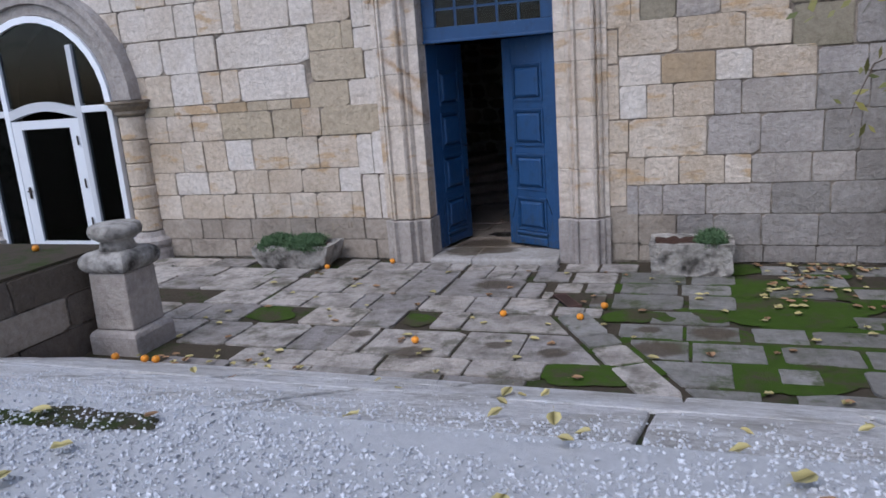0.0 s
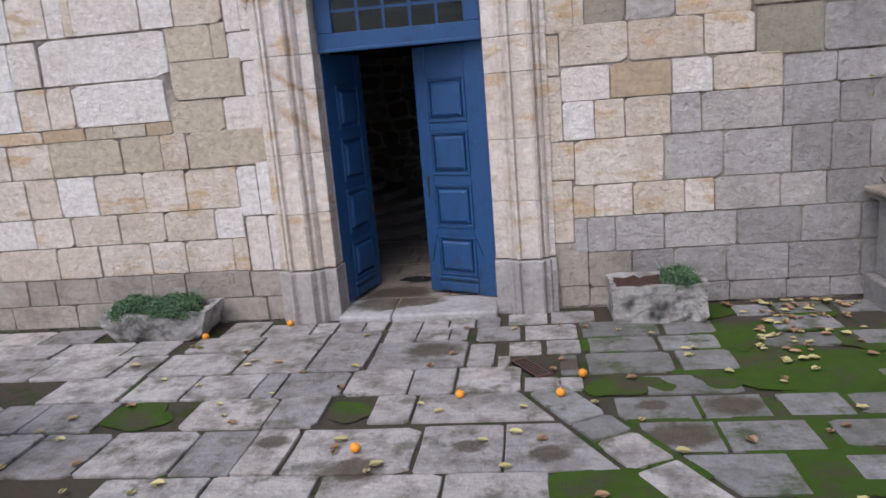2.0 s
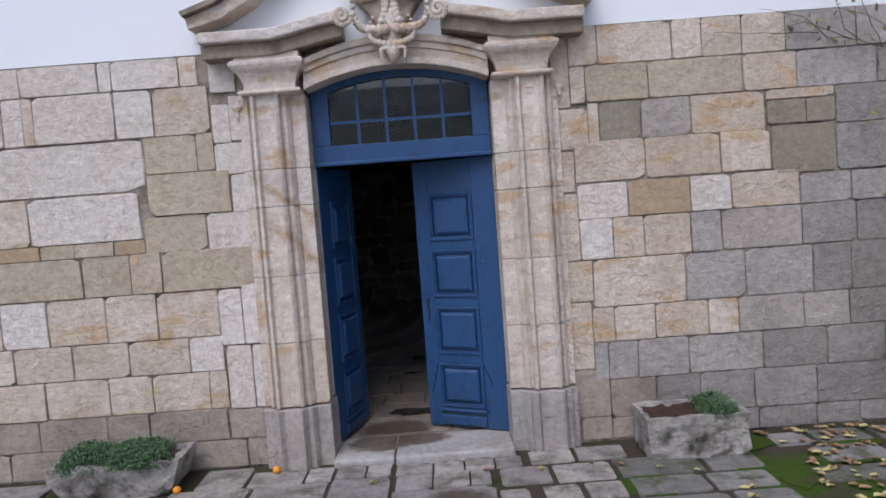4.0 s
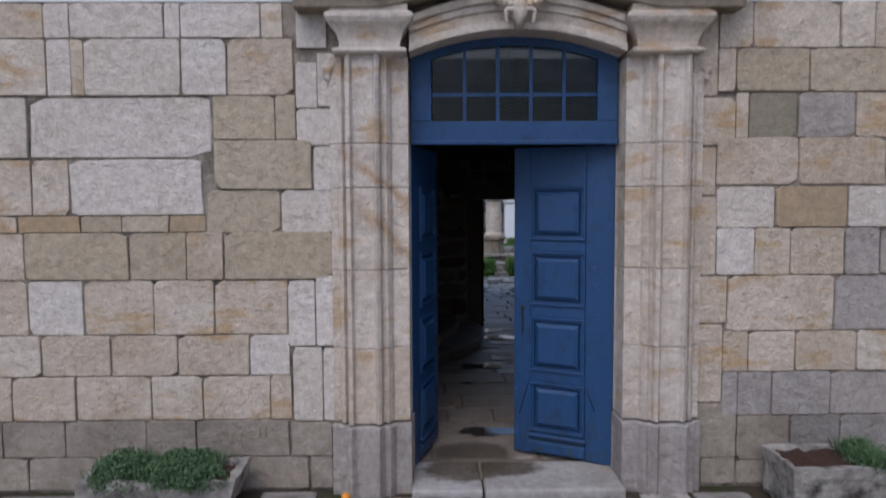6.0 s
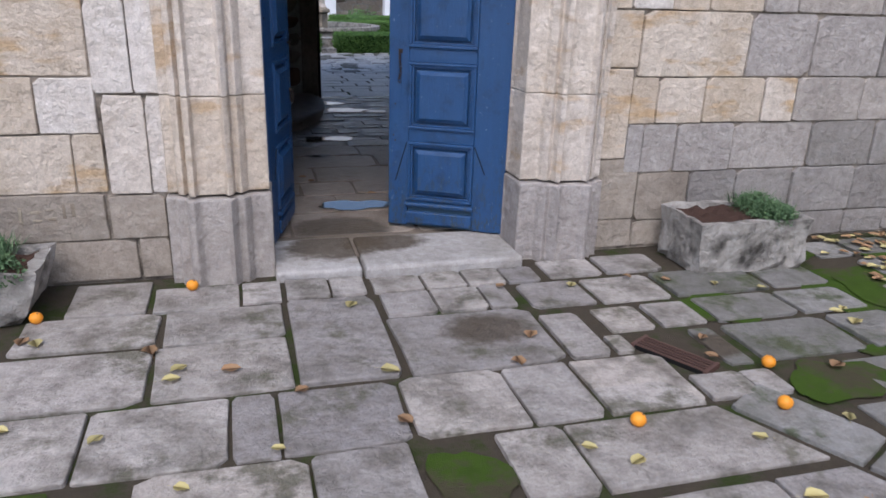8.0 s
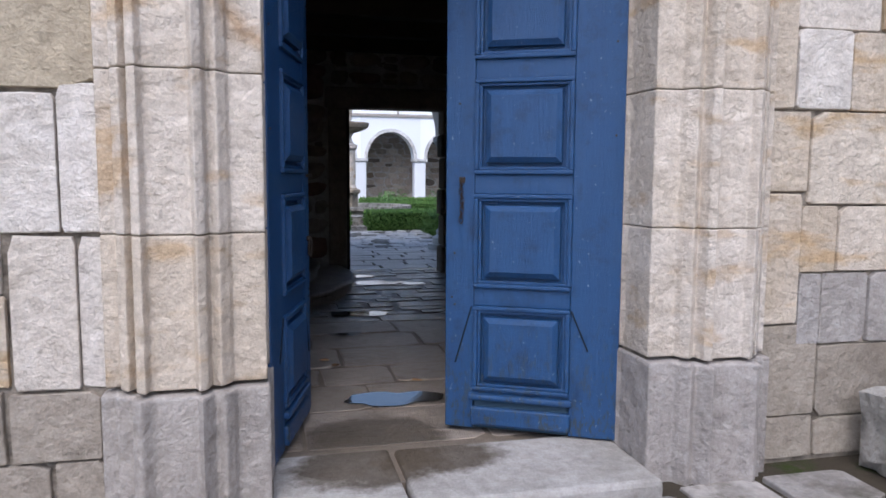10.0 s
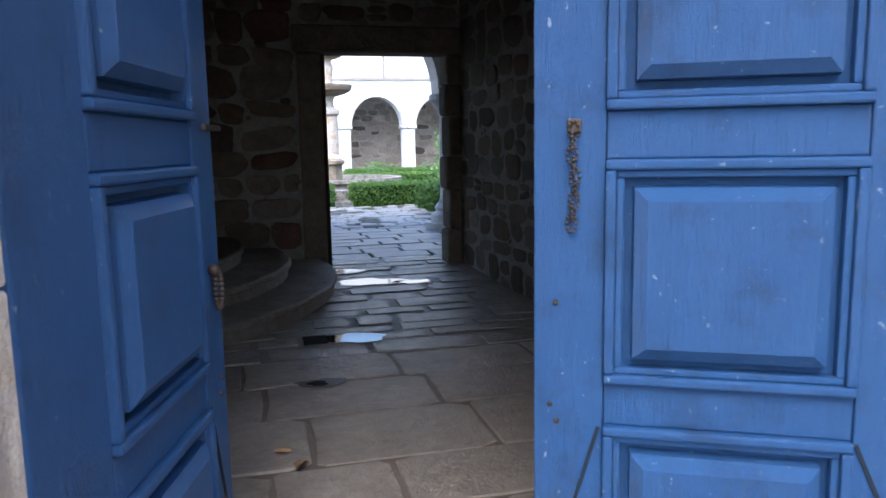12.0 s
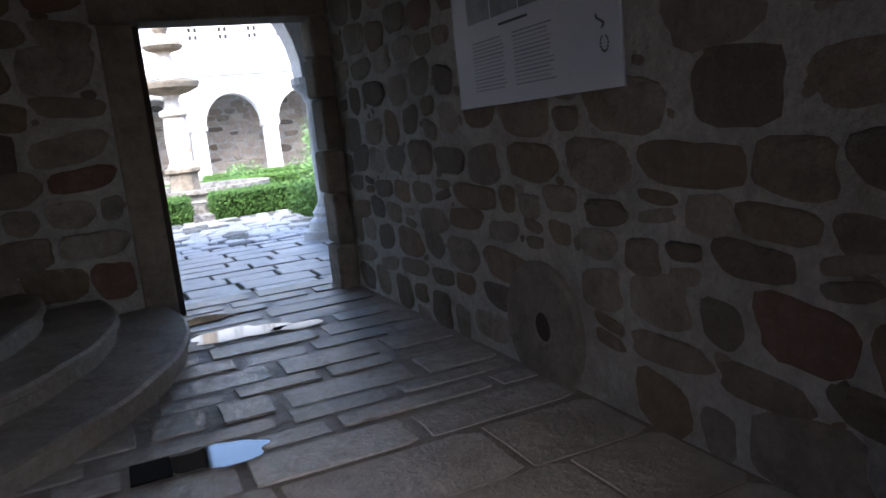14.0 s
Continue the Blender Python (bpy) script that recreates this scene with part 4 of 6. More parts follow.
part("door_head", strip(bmesh.new(), head, [(x, z + 0.14) for x, z in head], GY - 0.05, GY + 0.05), WHITE_FRAME, glazed)
leaf = part("door_leaf", boxes((ARCH_X - 0.658, ARCH_X - 0.47, GY - 0.04, GY + 0.04, 0.02, 2.15), (ARCH_X + 0.47, ARCH_X + 0.658, GY - 0.04, GY + 0.04, 0.02, 2.15), (ARCH_X - 0.468, ARCH_X + 0.468, GY - 0.037, GY + 0.037, 0.02, 0.26), (ARCH_X - 0.468, ARCH_X + 0.468, GY - 0.037, GY + 0.037, 2.02, 2.15)), WHITE_FRAME, glazed)
part("pane", boxes((ARCH_X - 0.47, ARCH_X + 0.47, GY - 0.006, GY, 0.26, 2.02)), GLASS, leaf)
part("handle", boxes((ARCH_X - 0.56, ARCH_X - 0.52, GY - 0.06, GY - 0.041, 0.95, 1.13), (ARCH_X - 0.55, ARCH_X - 0.44, GY - 0.10, GY - 0.08, 1.06, 1.08), (ARCH_X - 0.55, ARCH_X - 0.53, GY - 0.10, GY - 0.05, 1.06, 1.08)), IRON, leaf, "dark metal handle", bevel=0.004)
for z in (0.5, 1.1, 1.75):
    part("hinge", turned(bmesh.new(), [(0.012, z), (0.012, z + 0.14)], ARCH_X + 0.60, GY - 0.06, 8), IRON, leaf, "dark hinge")
prism_pts = arch_points(ARCH_X, ARCH_R - 0.1, ARCH_Z)
part("fanlight", prism(bmesh.new(), prism_pts, GY - 0.004, GY), GLASS, glazed, "arched fanlight glass")
# added shell; its dark colour supplies the dimness behind the panes
room = empty("side_room", (ARCH_X, 10, 0), "plain dark shell added as a dim room behind the glass door", "room", kind="structure")
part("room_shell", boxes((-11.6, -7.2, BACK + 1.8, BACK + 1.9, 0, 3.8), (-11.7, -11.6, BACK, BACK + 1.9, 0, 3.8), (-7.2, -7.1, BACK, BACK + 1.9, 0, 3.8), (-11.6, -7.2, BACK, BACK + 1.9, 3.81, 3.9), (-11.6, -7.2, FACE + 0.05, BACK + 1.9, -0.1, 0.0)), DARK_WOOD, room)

# ---- low wall with its pillar ----
low_wall = empty("low_wall", (-6.4, 4.4, 0), "low wall of large mossy granite blocks", "wall", kind="structure")
part("wall_core", boxes((-7.6, -5.60, -2.0, 5.75, -0.1, 0.91)), MORTAR, low_wall)
bm = boxes((-7.6, -5.59, -2.0, 5.76, 0.911, 0.94))
part("moss_top", bm, SOIL, low_wall, "moss and wet soil on the wall top")
pillar = empty("stone_pillar", (-5.22, 5.46, 0), "square weathered granite pillar with a round moulded cap", "pillar", kind="structure")
PX, PY = -5.22, 5.46


def square(rings):
    bm = bmesh.new()
    return turned(bm, [(0.9 * h * math.sqrt(2), z) for h, z in rings], PX, PY, 4, phase=math.pi / 4)


part("base", square([(0.31, -0.08), (0.31, 0.16), (0.29, 0.20), (0.255, 0.215)]), ASHLAR_GREY, pillar, bevel=0.015)
part("shaft", square([(0.245, 0.218), (0.235, 0.78)]), ASHLAR_GREY, pillar, bevel=0.015)
cap = part("cap", square([(0.25, 0.783), (0.29, 0.83), (0.30, 0.90), (0.27, 0.95), (0.22, 0.98)]), TROUGH, pillar, "lichened moulded cap", bevel=0.015)
part("neck", turned(bmesh.new(), [(0.17, 0.98), (0.16, 1.02), (0.15, 1.06), (0.2, 1.09), (0.24, 1.12), (0.25, 1.16), (0.235, 1.21), (0.2, 1.225)], PX, PY, 24), TROUGH, cap, "round turned top", True)

# ---- pedestal with a planted bowl near the creeper ----
ped = empty("stone_pedestal", (2.4, 8.35, 0), "grey stone pedestal with moulded cap and dry plants on top", "pedestal")
part("base", boxes((2.04, 3.26, 7.95, 8.8, -0.05, 0.24)), ASHLAR_SHADY, ped, bevel=0.03)
part("shaft", boxes((2.13, 3.14, 8.06, 8.76, 0.24, 0.98)), ASHLAR_SHADY, ped, bevel=0.02)
part("cap", boxes((2.05, 3.24, 7.97, 8.79, 0.98, 1.04), (2.0, 3.30, 7.92, 8.80, 1.042, 1.10)), CARVED_DARK, ped, bevel=0.02)
bm = bmesh.new()
blades(bm, 2.6, 8.35, 1.09, 260, 0.45, 0.3, 0.2, 0.008, random.Random(9), 1.0)
part("dry_plant", bm, leafy("dry_stalks", (0.09, 0.07, 0.04), (0.15, 0.13, 0.08)), ped, "withered plant stalks")


# ---- stone planters ----
def trough(name, x0, x1, y0, y1, h, taper, label, seed, herb_from, herb_to):
    r = random.Random(seed)
    ob = empty(name, ((x0 + x1) / 2, (y0 + y1) / 2, 0), label, "planter", "stone planters by the door")
    bm = bmesh.new()
    rings = []
    for t, z in ((taper, -0.01), (taper * 0.6, 0.05), (0.02, h * 0.6), (0.0, h), (-0.055, h), (-0.065, h - 0.06)):
        n = 7
        loop = []
        for (ax, ay), (bx, by) in (((x0 + t if t >= 0 else x0 - t, y0 + t * 0.5 if t >= 0 else y0 - t), (x1 - t if t >= 0 else x1 + t, y0 + t * 0.5 if t >= 0 else y0 - t)), ((x1 - t if t >= 0 else x1 + t, y0 + t * 0.5 if t >= 0 else y0 - t), (x1 - t if t >= 0 else x1 + t, y1 - abs(t))), ((x1 - t if t >= 0 else x1 + t, y1 - abs(t)), (x0 + t if t >= 0 else x0 - t, y1 - abs(t))), ((x0 + t if t >= 0 else x0 - t, y1 - abs(t)), (x0 + t if t >= 0 else x0 - t, y0 + t * 0.5 if t >= 0 else y0 - t))):
            for i in range(n):
                f = i / n
                j = 0.016
                loop.append(bm.verts.new((ax + (bx - ax) * f + r.uniform(-j, j), ay + (by - ay) * f + r.uniform(-j, j), z + r.uniform(-j, j) * (0.7 if z > 0.03 else 0.2))))
        rings.append(loop)
    for a, b in zip(rings, rings[1:]):
        for i in range(len(a)):
            k = (i + 1) % len(a)
            bm.faces.new((a[i], a[k], b[k], b[i]))
    bm.faces.new(list(reversed(rings[0])))
    bmesh.ops.recalc_face_normals(bm, faces=bm.faces[:])
    part("trough", bm, TROUGH, ob, "lichened rough hewn granite trough")
    bm = bmesh.new()
    bmesh.ops.create_grid(bm, x_segments=14, y_segments=8, size=0.5)
    for v in bm.verts:
        v.co = Vector(((x0 + x1) / 2 + v.co.x * (x1 - x0 - 0.11), (y0 + y1) / 2 + v.co.y * (y1 - y0 - 0.11), h - 0.035 + r.uniform(-0.015, 0.03)))
    earth = part("earth", bm, EARTH, ob, "dark reddish potting earth")
    bm = bmesh.new()
    long, deep = herb_to - herb_from, y1 - y0
    lumps = [(r.uniform(herb_from + 0.06, herb_to - 0.06), r.uniform(y0 + 0.05, y1 - 0.08), r.uniform(0.11, 0.19)) for _ in range(int(30 * long))]

    def sprig(q):
        cx, cy, s = q.choice(lumps)
        a, e, d = q.uniform(0, 6.283), q.uniform(-0.2, 1.57), s * q.uniform(0.7, 1.05)
        return (cx + d * math.cos(a) * math.cos(e), cy + d * math.sin(a) * math.cos(e), h - 0.02 + max(-0.04, d * math.sin(e) * 0.72))
    leaflets(bm, int(20000 * long), sprig, 0.0125, r)
    blades(bm, (herb_from + herb_to) / 2, (y0 + y1) / 2, h - 0.01, int(1500 * long), long * 0.48, deep * 0.40, 0.15, 0.0035, r, 1.3)
    part("herb", bm, HERB, earth, "low grey-green herbs")
    return ob


trough("stone_planter", -5.64, -4.50, 8.24, 8.76, 0.30, 0.12, "long rough granite trough full of grey-green herbs", 1, -5.62, -4.65)
trough("stone_planter", -0.44, 0.46, 8.22, 8.76, 0.36, 0.03, "short rough granite trough with bare earth and one tuft", 2, 0.08, 0.36)

# near-black for flat pieces that give the shade inside drains and hollows
PIT = plain("pit_shade", (0.004, 0.004, 0.004), (0.008, 0.007, 0.006), 0.95)

# ---- drain grate, round covers and damp patches on the paving ----
grate = empty("drain_grate", (-1.22, 7.25, 0), "rusty iron drain grate set in the paving", "drain grate")
gm = pose(-1.21, 7.23, -0.003, 0, 0, -60)
for i in range(5):
    bm = boxes((-0.20, 0.20, -0.066 + i * 0.030, -0.055 + i * 0.030, -0.030, 0.012))
    bmesh.ops.transform(bm, matrix=gm, verts=bm.verts)
    part("bar", bm, RUST, grate)
bm = boxes((-0.22, -0.20, -0.075, 0.078, -0.03, 0.011))
bmesh.ops.transform(bm, matrix=gm, verts=bm.verts)
part("end_bar", bm, RUST, grate)
bm = boxes((0.20, 0.22, -0.075, 0.078, -0.03, 0.011))
bmesh.ops.transform(bm, matrix=gm, verts=bm.verts)
part("end_bar", bm, RUST, grate)
bm = boxes((-0.20, 0.20, -0.072, 0.076, -0.032, 0.0035))
bmesh.ops.transform(bm, matrix=gm, verts=bm.verts)
part("pit", bm, PIT, grate, "black sheet for the shade below the bars")
for x, y, a, b in ((-2.5, 10.08, 0.27, 0.15), (-1.90, 14.88, 0.34, 0.17), (-2.06, 15.52, 0.2, 0.13), (-2.32, 12.85, 0.22, 0.13), (-1.5, 14.75, 0.2, 0.08)):
    bm = blob(bmesh.new(), x, y, FL + 0.0065, a, b, rng, 44, 0.26)
    tagged(part("puddle", bm, WATER), "shallow rainwater puddle on the stone floor", "puddle", "puddles in the passage", "structure")
hole = empty("floor_drain", (-2.57, 12.86, FL), "square dark floor drain hole in a puddle", "drain")
# flat black plate on the floor, painted as the hole's inner shade
part("drain_pit", boxes((-2.65, -2.49, 12.76, 12.97, FL + 0.005, FL + 0.011)), PIT, hole)
worn = empty("floor_hollow", (-2.63, 11.94, FL), "dark worn hollow in a passage floor slab", "hollow", kind="structure")
# flat black patch: the hollow's depth is only shade in its colour
part("hollow", blob(bmesh.new(), -2.63, 11.94, FL + 0.0075, 0.06, 0.042, random.Random(5), 26, 0.3), PIT, worn)
part("damp_ring", blob(bmesh.new(), -2.61, 11.95, FL + 0.0055, 0.12, 0.085, random.Random(8), 30, 0.3), DAMP, worn, "damp stone round the hollow")


# ---- oranges and fallen leaves ----
def orange(x, y, z, squash=0.93):
    r = random.Random(int(x * 100))
    ob = empty("orange", (x, y, z), "small ripe orange lying on the stones", "fruit", "fallen oranges")
    bm = bmesh.new()
    bmesh.ops.create_icosphere(bm, subdivisions=3, radius=0.036, matrix=Matrix.Translation((x, y, z + 0.034)))
    for v in bm.verts:
        v.co.z = z + (v.co.z - z) * squash
    peel = part("peel", bm, ORANGE, ob, smooth=True)
    bm = turned(bmesh.new(), [(0.004, 0.0), (0.005, 0.003)], 0, 0, 6)
    bmesh.ops.transform(bm, matrix=pose(x + 0.012, y - 0.01, z + 0.062, 25, 20), verts=bm.verts)
    part("stem_scar", bm, TWIG, peel, "dry stem scar")


for x, y, z in ((-0.80, 7.00, 0.0), (-0.99, 6.64, 0.0), (-3.73, 8.60, 0.0), (-4.53, 8.28, 0.0), (-2.38, 5.84, 0.0), (-4.62, 4.91, 0.065), (-4.49, 4.90, 0.07), (-5.02, 4.98, 0.035), (-6.25, 5.45, 0.94), (-1.75, 6.66, 0.0)):
    orange(x, y, z)


def leaf_mesh(mat, seed):
    r = random.Random(seed)
    bm = bmesh.new()
    c = [bm.verts.new((0, y, 0.012 * abs(math.sin(3 * y * 10)))) for y in (-0.5, -0.2, 0.15, 0.5)]
    for s in (-1, 1):
        e = [bm.verts.new((s * w * r.uniform(0.8, 1.15), y, 0.14 * r.uniform(0.3, 1.2))) for w, y in ((0.30, -0.30), (0.42, 0.0), (0.22, 0.32))]
        bm.faces.new((c[0], e[0], c[1])), bm.faces.new((c[1], e[0], e[1])), bm.faces.new((c[1], e[1], c[2]))
        bm.faces.new((c[2], e[1], e[2])), bm.faces.new((c[2], e[2], c[3]))
    bm.faces.new((c[0], bm.verts.new((0.03, -0.85, 0.02)), bm.verts.new((0.0, -0.86, 0.02))))
    return mesh_of("leaf", bm, mat, True)


LEAVES = [leaf_mesh(LEAF_YELLOW, i) for i in range(4)] + [leaf_mesh(LEAF_BROWN, i) for i in range(2)]
r0 = random.Random(21)


def fallen(x, y, z, size, me, tilt=(0, 0)):
    ob = new("fallen_leaf", me)
    ob.matrix_world = pose(x, y, z, tilt[0], tilt[1], r0.uniform(0, 360)) @ Matrix.Diagonal((size, size, size, 1))
    dry = me in LEAVES[4:]
    tagged(ob, "curled brown fallen leaf on the stones" if dry else "pale yellow fallen leaf on the stones", "leaf", "fallen leaves")


for _ in range(95):
    x, y = r0.uniform(-5.0, 2.6), r0.uniform(5.1, 8.7)
    if -3.3 < x < -1.4 and y > 8.3 or (y > 8.1 and (x < -4.3 or -0.6 < x < 0.6)):
        continue
    fallen(x, y, 0.012, r0.uniform(0.06, 0.11), r0.choice(LEAVES))
for _ in range(120):
    x, y = 0.7 + abs(r0.gauss(0, 1.1)), 8.75 - abs(r0.gauss(0, 0.8))
    if y < 8.85 and not (1.8 < x < 3.2 and y > 7.9) and x < 4:
        fallen(x, y, 0.014, r0.uniform(0.06, 0.11), r0.choice(LEAVES[2:]))
for _ in range(26):
    x, y = r0.uniform(-3.6, 1.2), r0.uniform(1.6, 4.8)
    up = ramp_z(y) if y > 2.3 else TOP
    fallen(x, y, up + 0.022, r0.uniform(0.06, 0.10), r0.choice(LEAVES[:5]), (-21 if y > 2.3 else 0, 0))
for _ in range(14):
    fallen(r0.uniform(-4.9, -3.4), r0.uniform(4.95, 5.2), 0.03, r0.uniform(0.06, 0.1), r0.choice(LEAVES))
for x, y in ((-2.85, 11.05), (-2.3, 10.4), (-2.78, 10.9)):
    fallen(x, y, FL + 0.012, 0.08, LEAVES[4])

# ---- creeper on the facade ----
vine = empty("creeper", (1.6, FACE - 0.03, 2.4), "half bare creeper with yellowing leaves on the wall", "creeper")
r0 = random.Random(17)
twig_bm = bmesh.new()
tips = []


def twig(p, d, length, rad, depth):
    n = max(3, int(length / 0.09))
    prev = None
    for i in range(n + 1):
        t = i / n
        ring = []
        side = d.cross(Vector((0, 1, 0))).normalized()
        for k in range(4):
            a = math.pi / 2 * k
            ring.append(twig_bm.verts.new(p + (side * math.cos(a) + Vector((0, 1, 0)) * math.sin(a)) * rad * (1 - 0.7 * t)))
        if prev:
            for k in range(4):
                twig_bm.faces.new((prev[k], prev[(k + 1) % 4], ring[(k + 1) % 4], ring[k]))
        prev = ring
        tips.append(p.copy())
        d = (d + Vector((r0.gauss(0, 0.22), 0, r0.gauss(0, 0.16) - 0.05))).normalized()
        p = p + d * length / n
        p.y = min(FACE - 0.02, max(FACE - 0.22, p.y + r0.gauss(0, 0.02)))
        if depth and r0.random() < 0.5:
            twig(p.copy(), (d + Vector((r0.gauss(0, 0.7), 0, r0.gauss(0, 0.6)))).normalized(), length * r0.uniform(0.3, 0.55), rad * 0.55, depth - 1)


for x, z, dx in ((3.4, 3.6, -1), (3.3, 3.75, -1)):
    twig(Vector((x, FACE - 0.04, z)), Vector((dx, 0, r0.uniform(-0.12, 0.05))).normalized(), r0.uniform(1.4, 2.0), 0.009, 1)
part("stem", twig_bm, TWIG, vine, "thin grey stems")
bm = bmesh.new()
keep = [p for p in tips if p.x > 1.2]


def near_twig(r):
    p = r.choice(keep)
    return (p.x + r.gauss(0, 0.06), min(FACE - 0.015, p.y + r.gauss(-0.04, 0.04)), p.z + r.gauss(-0.02, 0.06))


leaflets(bm, 170, near_twig, 0.045, r0)
part("foliage", bm, VINE_LEAF, vine, "yellow-green leaves")

# ---- young tree whose branches hang over the ramp ----
tree = empty("young_tree", (2.7, 4.0, 0), "slim young tree with thin hanging yellow-leaved branches", "tree")
r0 = random.Random(33)
wood = bmesh.new()
ends = []


def limb(p, d, length, rad, depth):
    n = max(4, int(length / 0.14))
    prev = None
    for i in range(n + 1):
        t = i / n
        u = d.orthogonal().normalized()
        w = d.cross(u)
        ring = [wood.verts.new(p + (u * math.cos(1.0472 * k) + w * math.sin(1.0472 * k)) * rad * (1 - 0.65 * t)) for k in range(6)]
        if prev:
            for k in range(6):
                wood.faces.new((prev[k], prev[(k + 1) % 6], ring[(k + 1) % 6], ring[k]))
        prev = ring
        if depth < 2:
            ends.append(p.copy())
        p = p + d * length / n
        d = (d + Vector((r0.gauss(0, 0.09), r0.gauss(0, 0.09), r0.gauss(0, 0.06) - (0.05 if depth < 2 else 0.0)))).normalized()
        if depth and i > n * 0.45 and r0.random() < 0.55:
            side = Vector((r0.gauss(0, 0.5), r0.gauss(0, 0.5), r0.gauss(0, 0.3)))
            limb(p.copy(), (d + side).normalized(), length * r0.uniform(0.3, 0.5), rad * 0.5, depth - 1)


limb(Vector((2.7, 4.0, 0.38)), Vector((0.02, 0.02, 1)), 3.2, 0.05, 0)
for z, dx, dy, dz, ln in ((2.4, -1, 0.05, 0.06, 1.5), (2.8, -1, 0.12, 0.0, 1.6), (3.1, -1, 0.0, -0.08, 1.7), (3.2, 0.5, 0.6, 0.4, 1.2), (3.0, 0.6, -0.6, 0.4, 1.2)):
    limb(Vector((2.7, 4.0, z)), Vector((dx, dy, dz)).normalized(), ln, 0.018, 2)
part("trunk", wood, TWIG, tree, "thin grey-brown trunk and limbs")
bm = bmesh.new()


def by_twig(r):
    p = r.choice(ends[24:])
    return (p.x + r.gauss(0, 0.07), p.y + r.gauss(0, 0.07), p.z + r.gauss(-0.05, 0.07))


leaflets(bm, 800, by_twig, 0.036, r0)
part("crown", bm, VINE_LEAF, tree, "sparse yellow-green leaves")

# ---- passage hall: curved steps, sign, millstone ----
steps = empty("curved_steps", (-5, 15, FL), "worn curved stone steps fanning into the passage", "steps")
SCX, SCY = -5.0, 15.0
for k in range(5):
    rad, z1 = 2.80 - 0.42 * k, FL + 0.135 * (k + 1)
    bm = bmesh.new()
    rings = []
    for dr, z in ((-0.03, FL - 0.02), (-0.03, z1 - 0.06), (0.0, z1 - 0.045), (0.0, z1 - 0.015), (-0.02, z1)):
        loop = []
        for i in range(41):
            a = math.radians(-125 + 150 * i / 40)
            x, y = SCX + (rad + dr) * math.cos(a), SCY + (rad + dr) * math.sin(a)
            loop.append(bm.verts.new((max(x, X0 + 0.01), min(y, Y1 - 0.012), z + 0.006 * math.sin(i * 1.7 + k))))
        rings.append(loop)
    for a, b in zip(rings, rings[1:]):
        for i in range(40):
            bm.faces.new((a[i], a[i + 1], b[i + 1], b[i]))
    centre = bm.verts.new((SCX, SCY, z1))
    for i in range(40):
        bm.faces.new((rings[-1][i], rings[-1][i + 1], centre))
    part("step", bm, STEP_STONE, steps)

sign = empty("information_panel", (X1 - 0.02, 12.68, 1.65), "pale information panel with dark photographs and small print", "sign")
SX = X1 - 0.03
part("board", boxes((SX - 0.012, SX + 0.0, 11.99, 13.36, 1.39, 2.02)), SIGN_WHITE, sign, bevel=0.003)


def on_sign(name, ya, yb, za, zb, mat, label=""):
    part(name, boxes((SX - 0.0145, SX - 0.0125, ya, yb, za, zb)), mat, sign, label)


for ya, yb in ((12.96, 13.19), (12.70, 12.945), (12.44, 12.685)):
    on_sign("photograph", ya, yb, 1.80, 1.99, SIGN_DARK, "dark monochrome photograph")
on_sign("heading", 12.62, 12.88, 1.752, 1.764, SIGN_INK)
for c, y in enumerate((13.16, 12.76)):
    r0 = random.Random(c)
    for i in range(14):
        on_sign("print_line", y - 0.33 + r0.uniform(0, 0.05), y, 1.70 - i * 0.018, 1.707 - i * 0.018, SIGN_GREY)
bm = bmesh.new()
for k in range(14):
    a = -2.6 + 4.6 * k / 13
    box(bm, SX - 0.0145, SX - 0.0125, 12.11 + 0.022 * math.sin(a) - 0.004, 12.11 + 0.022 * math.sin(a) + 0.004, 1.62 + 0.05 * k / 13 - 0.004, 1.62 + 0.05 * k / 13 + 0.004)
part("emblem", bm, SIGN_INK, sign, "small dark emblem")
bm = bmesh.new()
for k in range(12):
    a = 0.6 + 5 * k / 11
    box(bm, SX - 0.0145, SX - 0.0125, 12.09 + 0.024 * math.sin(a) - 0.004, 12.09 + 0.024 * math.sin(a) + 0.004, 1.56 + 0.03 * math.cos(a) - 0.004, 1.56 + 0.03 * math.cos(a) + 0.004)
part("emblem", bm, SIGN_INK, sign, "small dark emblem")

mill = empty("millstone", (X1 - 0.05, 12.8, 0.3), "round grey millstone built into the rubble wall", "millstone")
bm = bmesh.new()
rings = []
for rad, x in ((0.33, X1 + 0.02), (0.33, X1 - 0.022), (0.315, X1 - 0.038), (0.09, X1 - 0.036), (0.075, X1 - 0.025), (0.075, X1 + 0.02)):
    rings.append([bm.verts.new((x, 12.75 + rad * math.cos(2 * math.pi * i / 28), 0.30 + rad * math.sin(2 * math.pi * i / 28))) for i in range(28)])
for a, b in zip(rings, rings[1:]):
    for i in range(28):
        bm.faces.new((a[i], a[(i + 1) % 28], b[(i + 1) % 28], b[i]))
bmesh.ops.recalc_face_normals(bm, faces=bm.faces[:])
part("wheel", bm, MILL_STONE, mill)
bm = turned(bmesh.new(), [(0.076, -0.002), (0.076, 0.002)], 0, 0, 20)
bmesh.ops.transform(bm, matrix=pose(X1 - 0.012, 12.75, 0.30, 0, 90, 0), verts=bm.verts)
part("eye", bm, IRON, mill, "dark centre hole")

# ---- cloister ----
walk_floor = empty("cloister_walk", (-1, 18, 0), "pale flagstones of the cloister walk", "floor", kind="structure")
part("floor_bed", boxes((-12, 10, 16.35, 20.1, -0.11, -0.012)), SOIL, walk_floor)
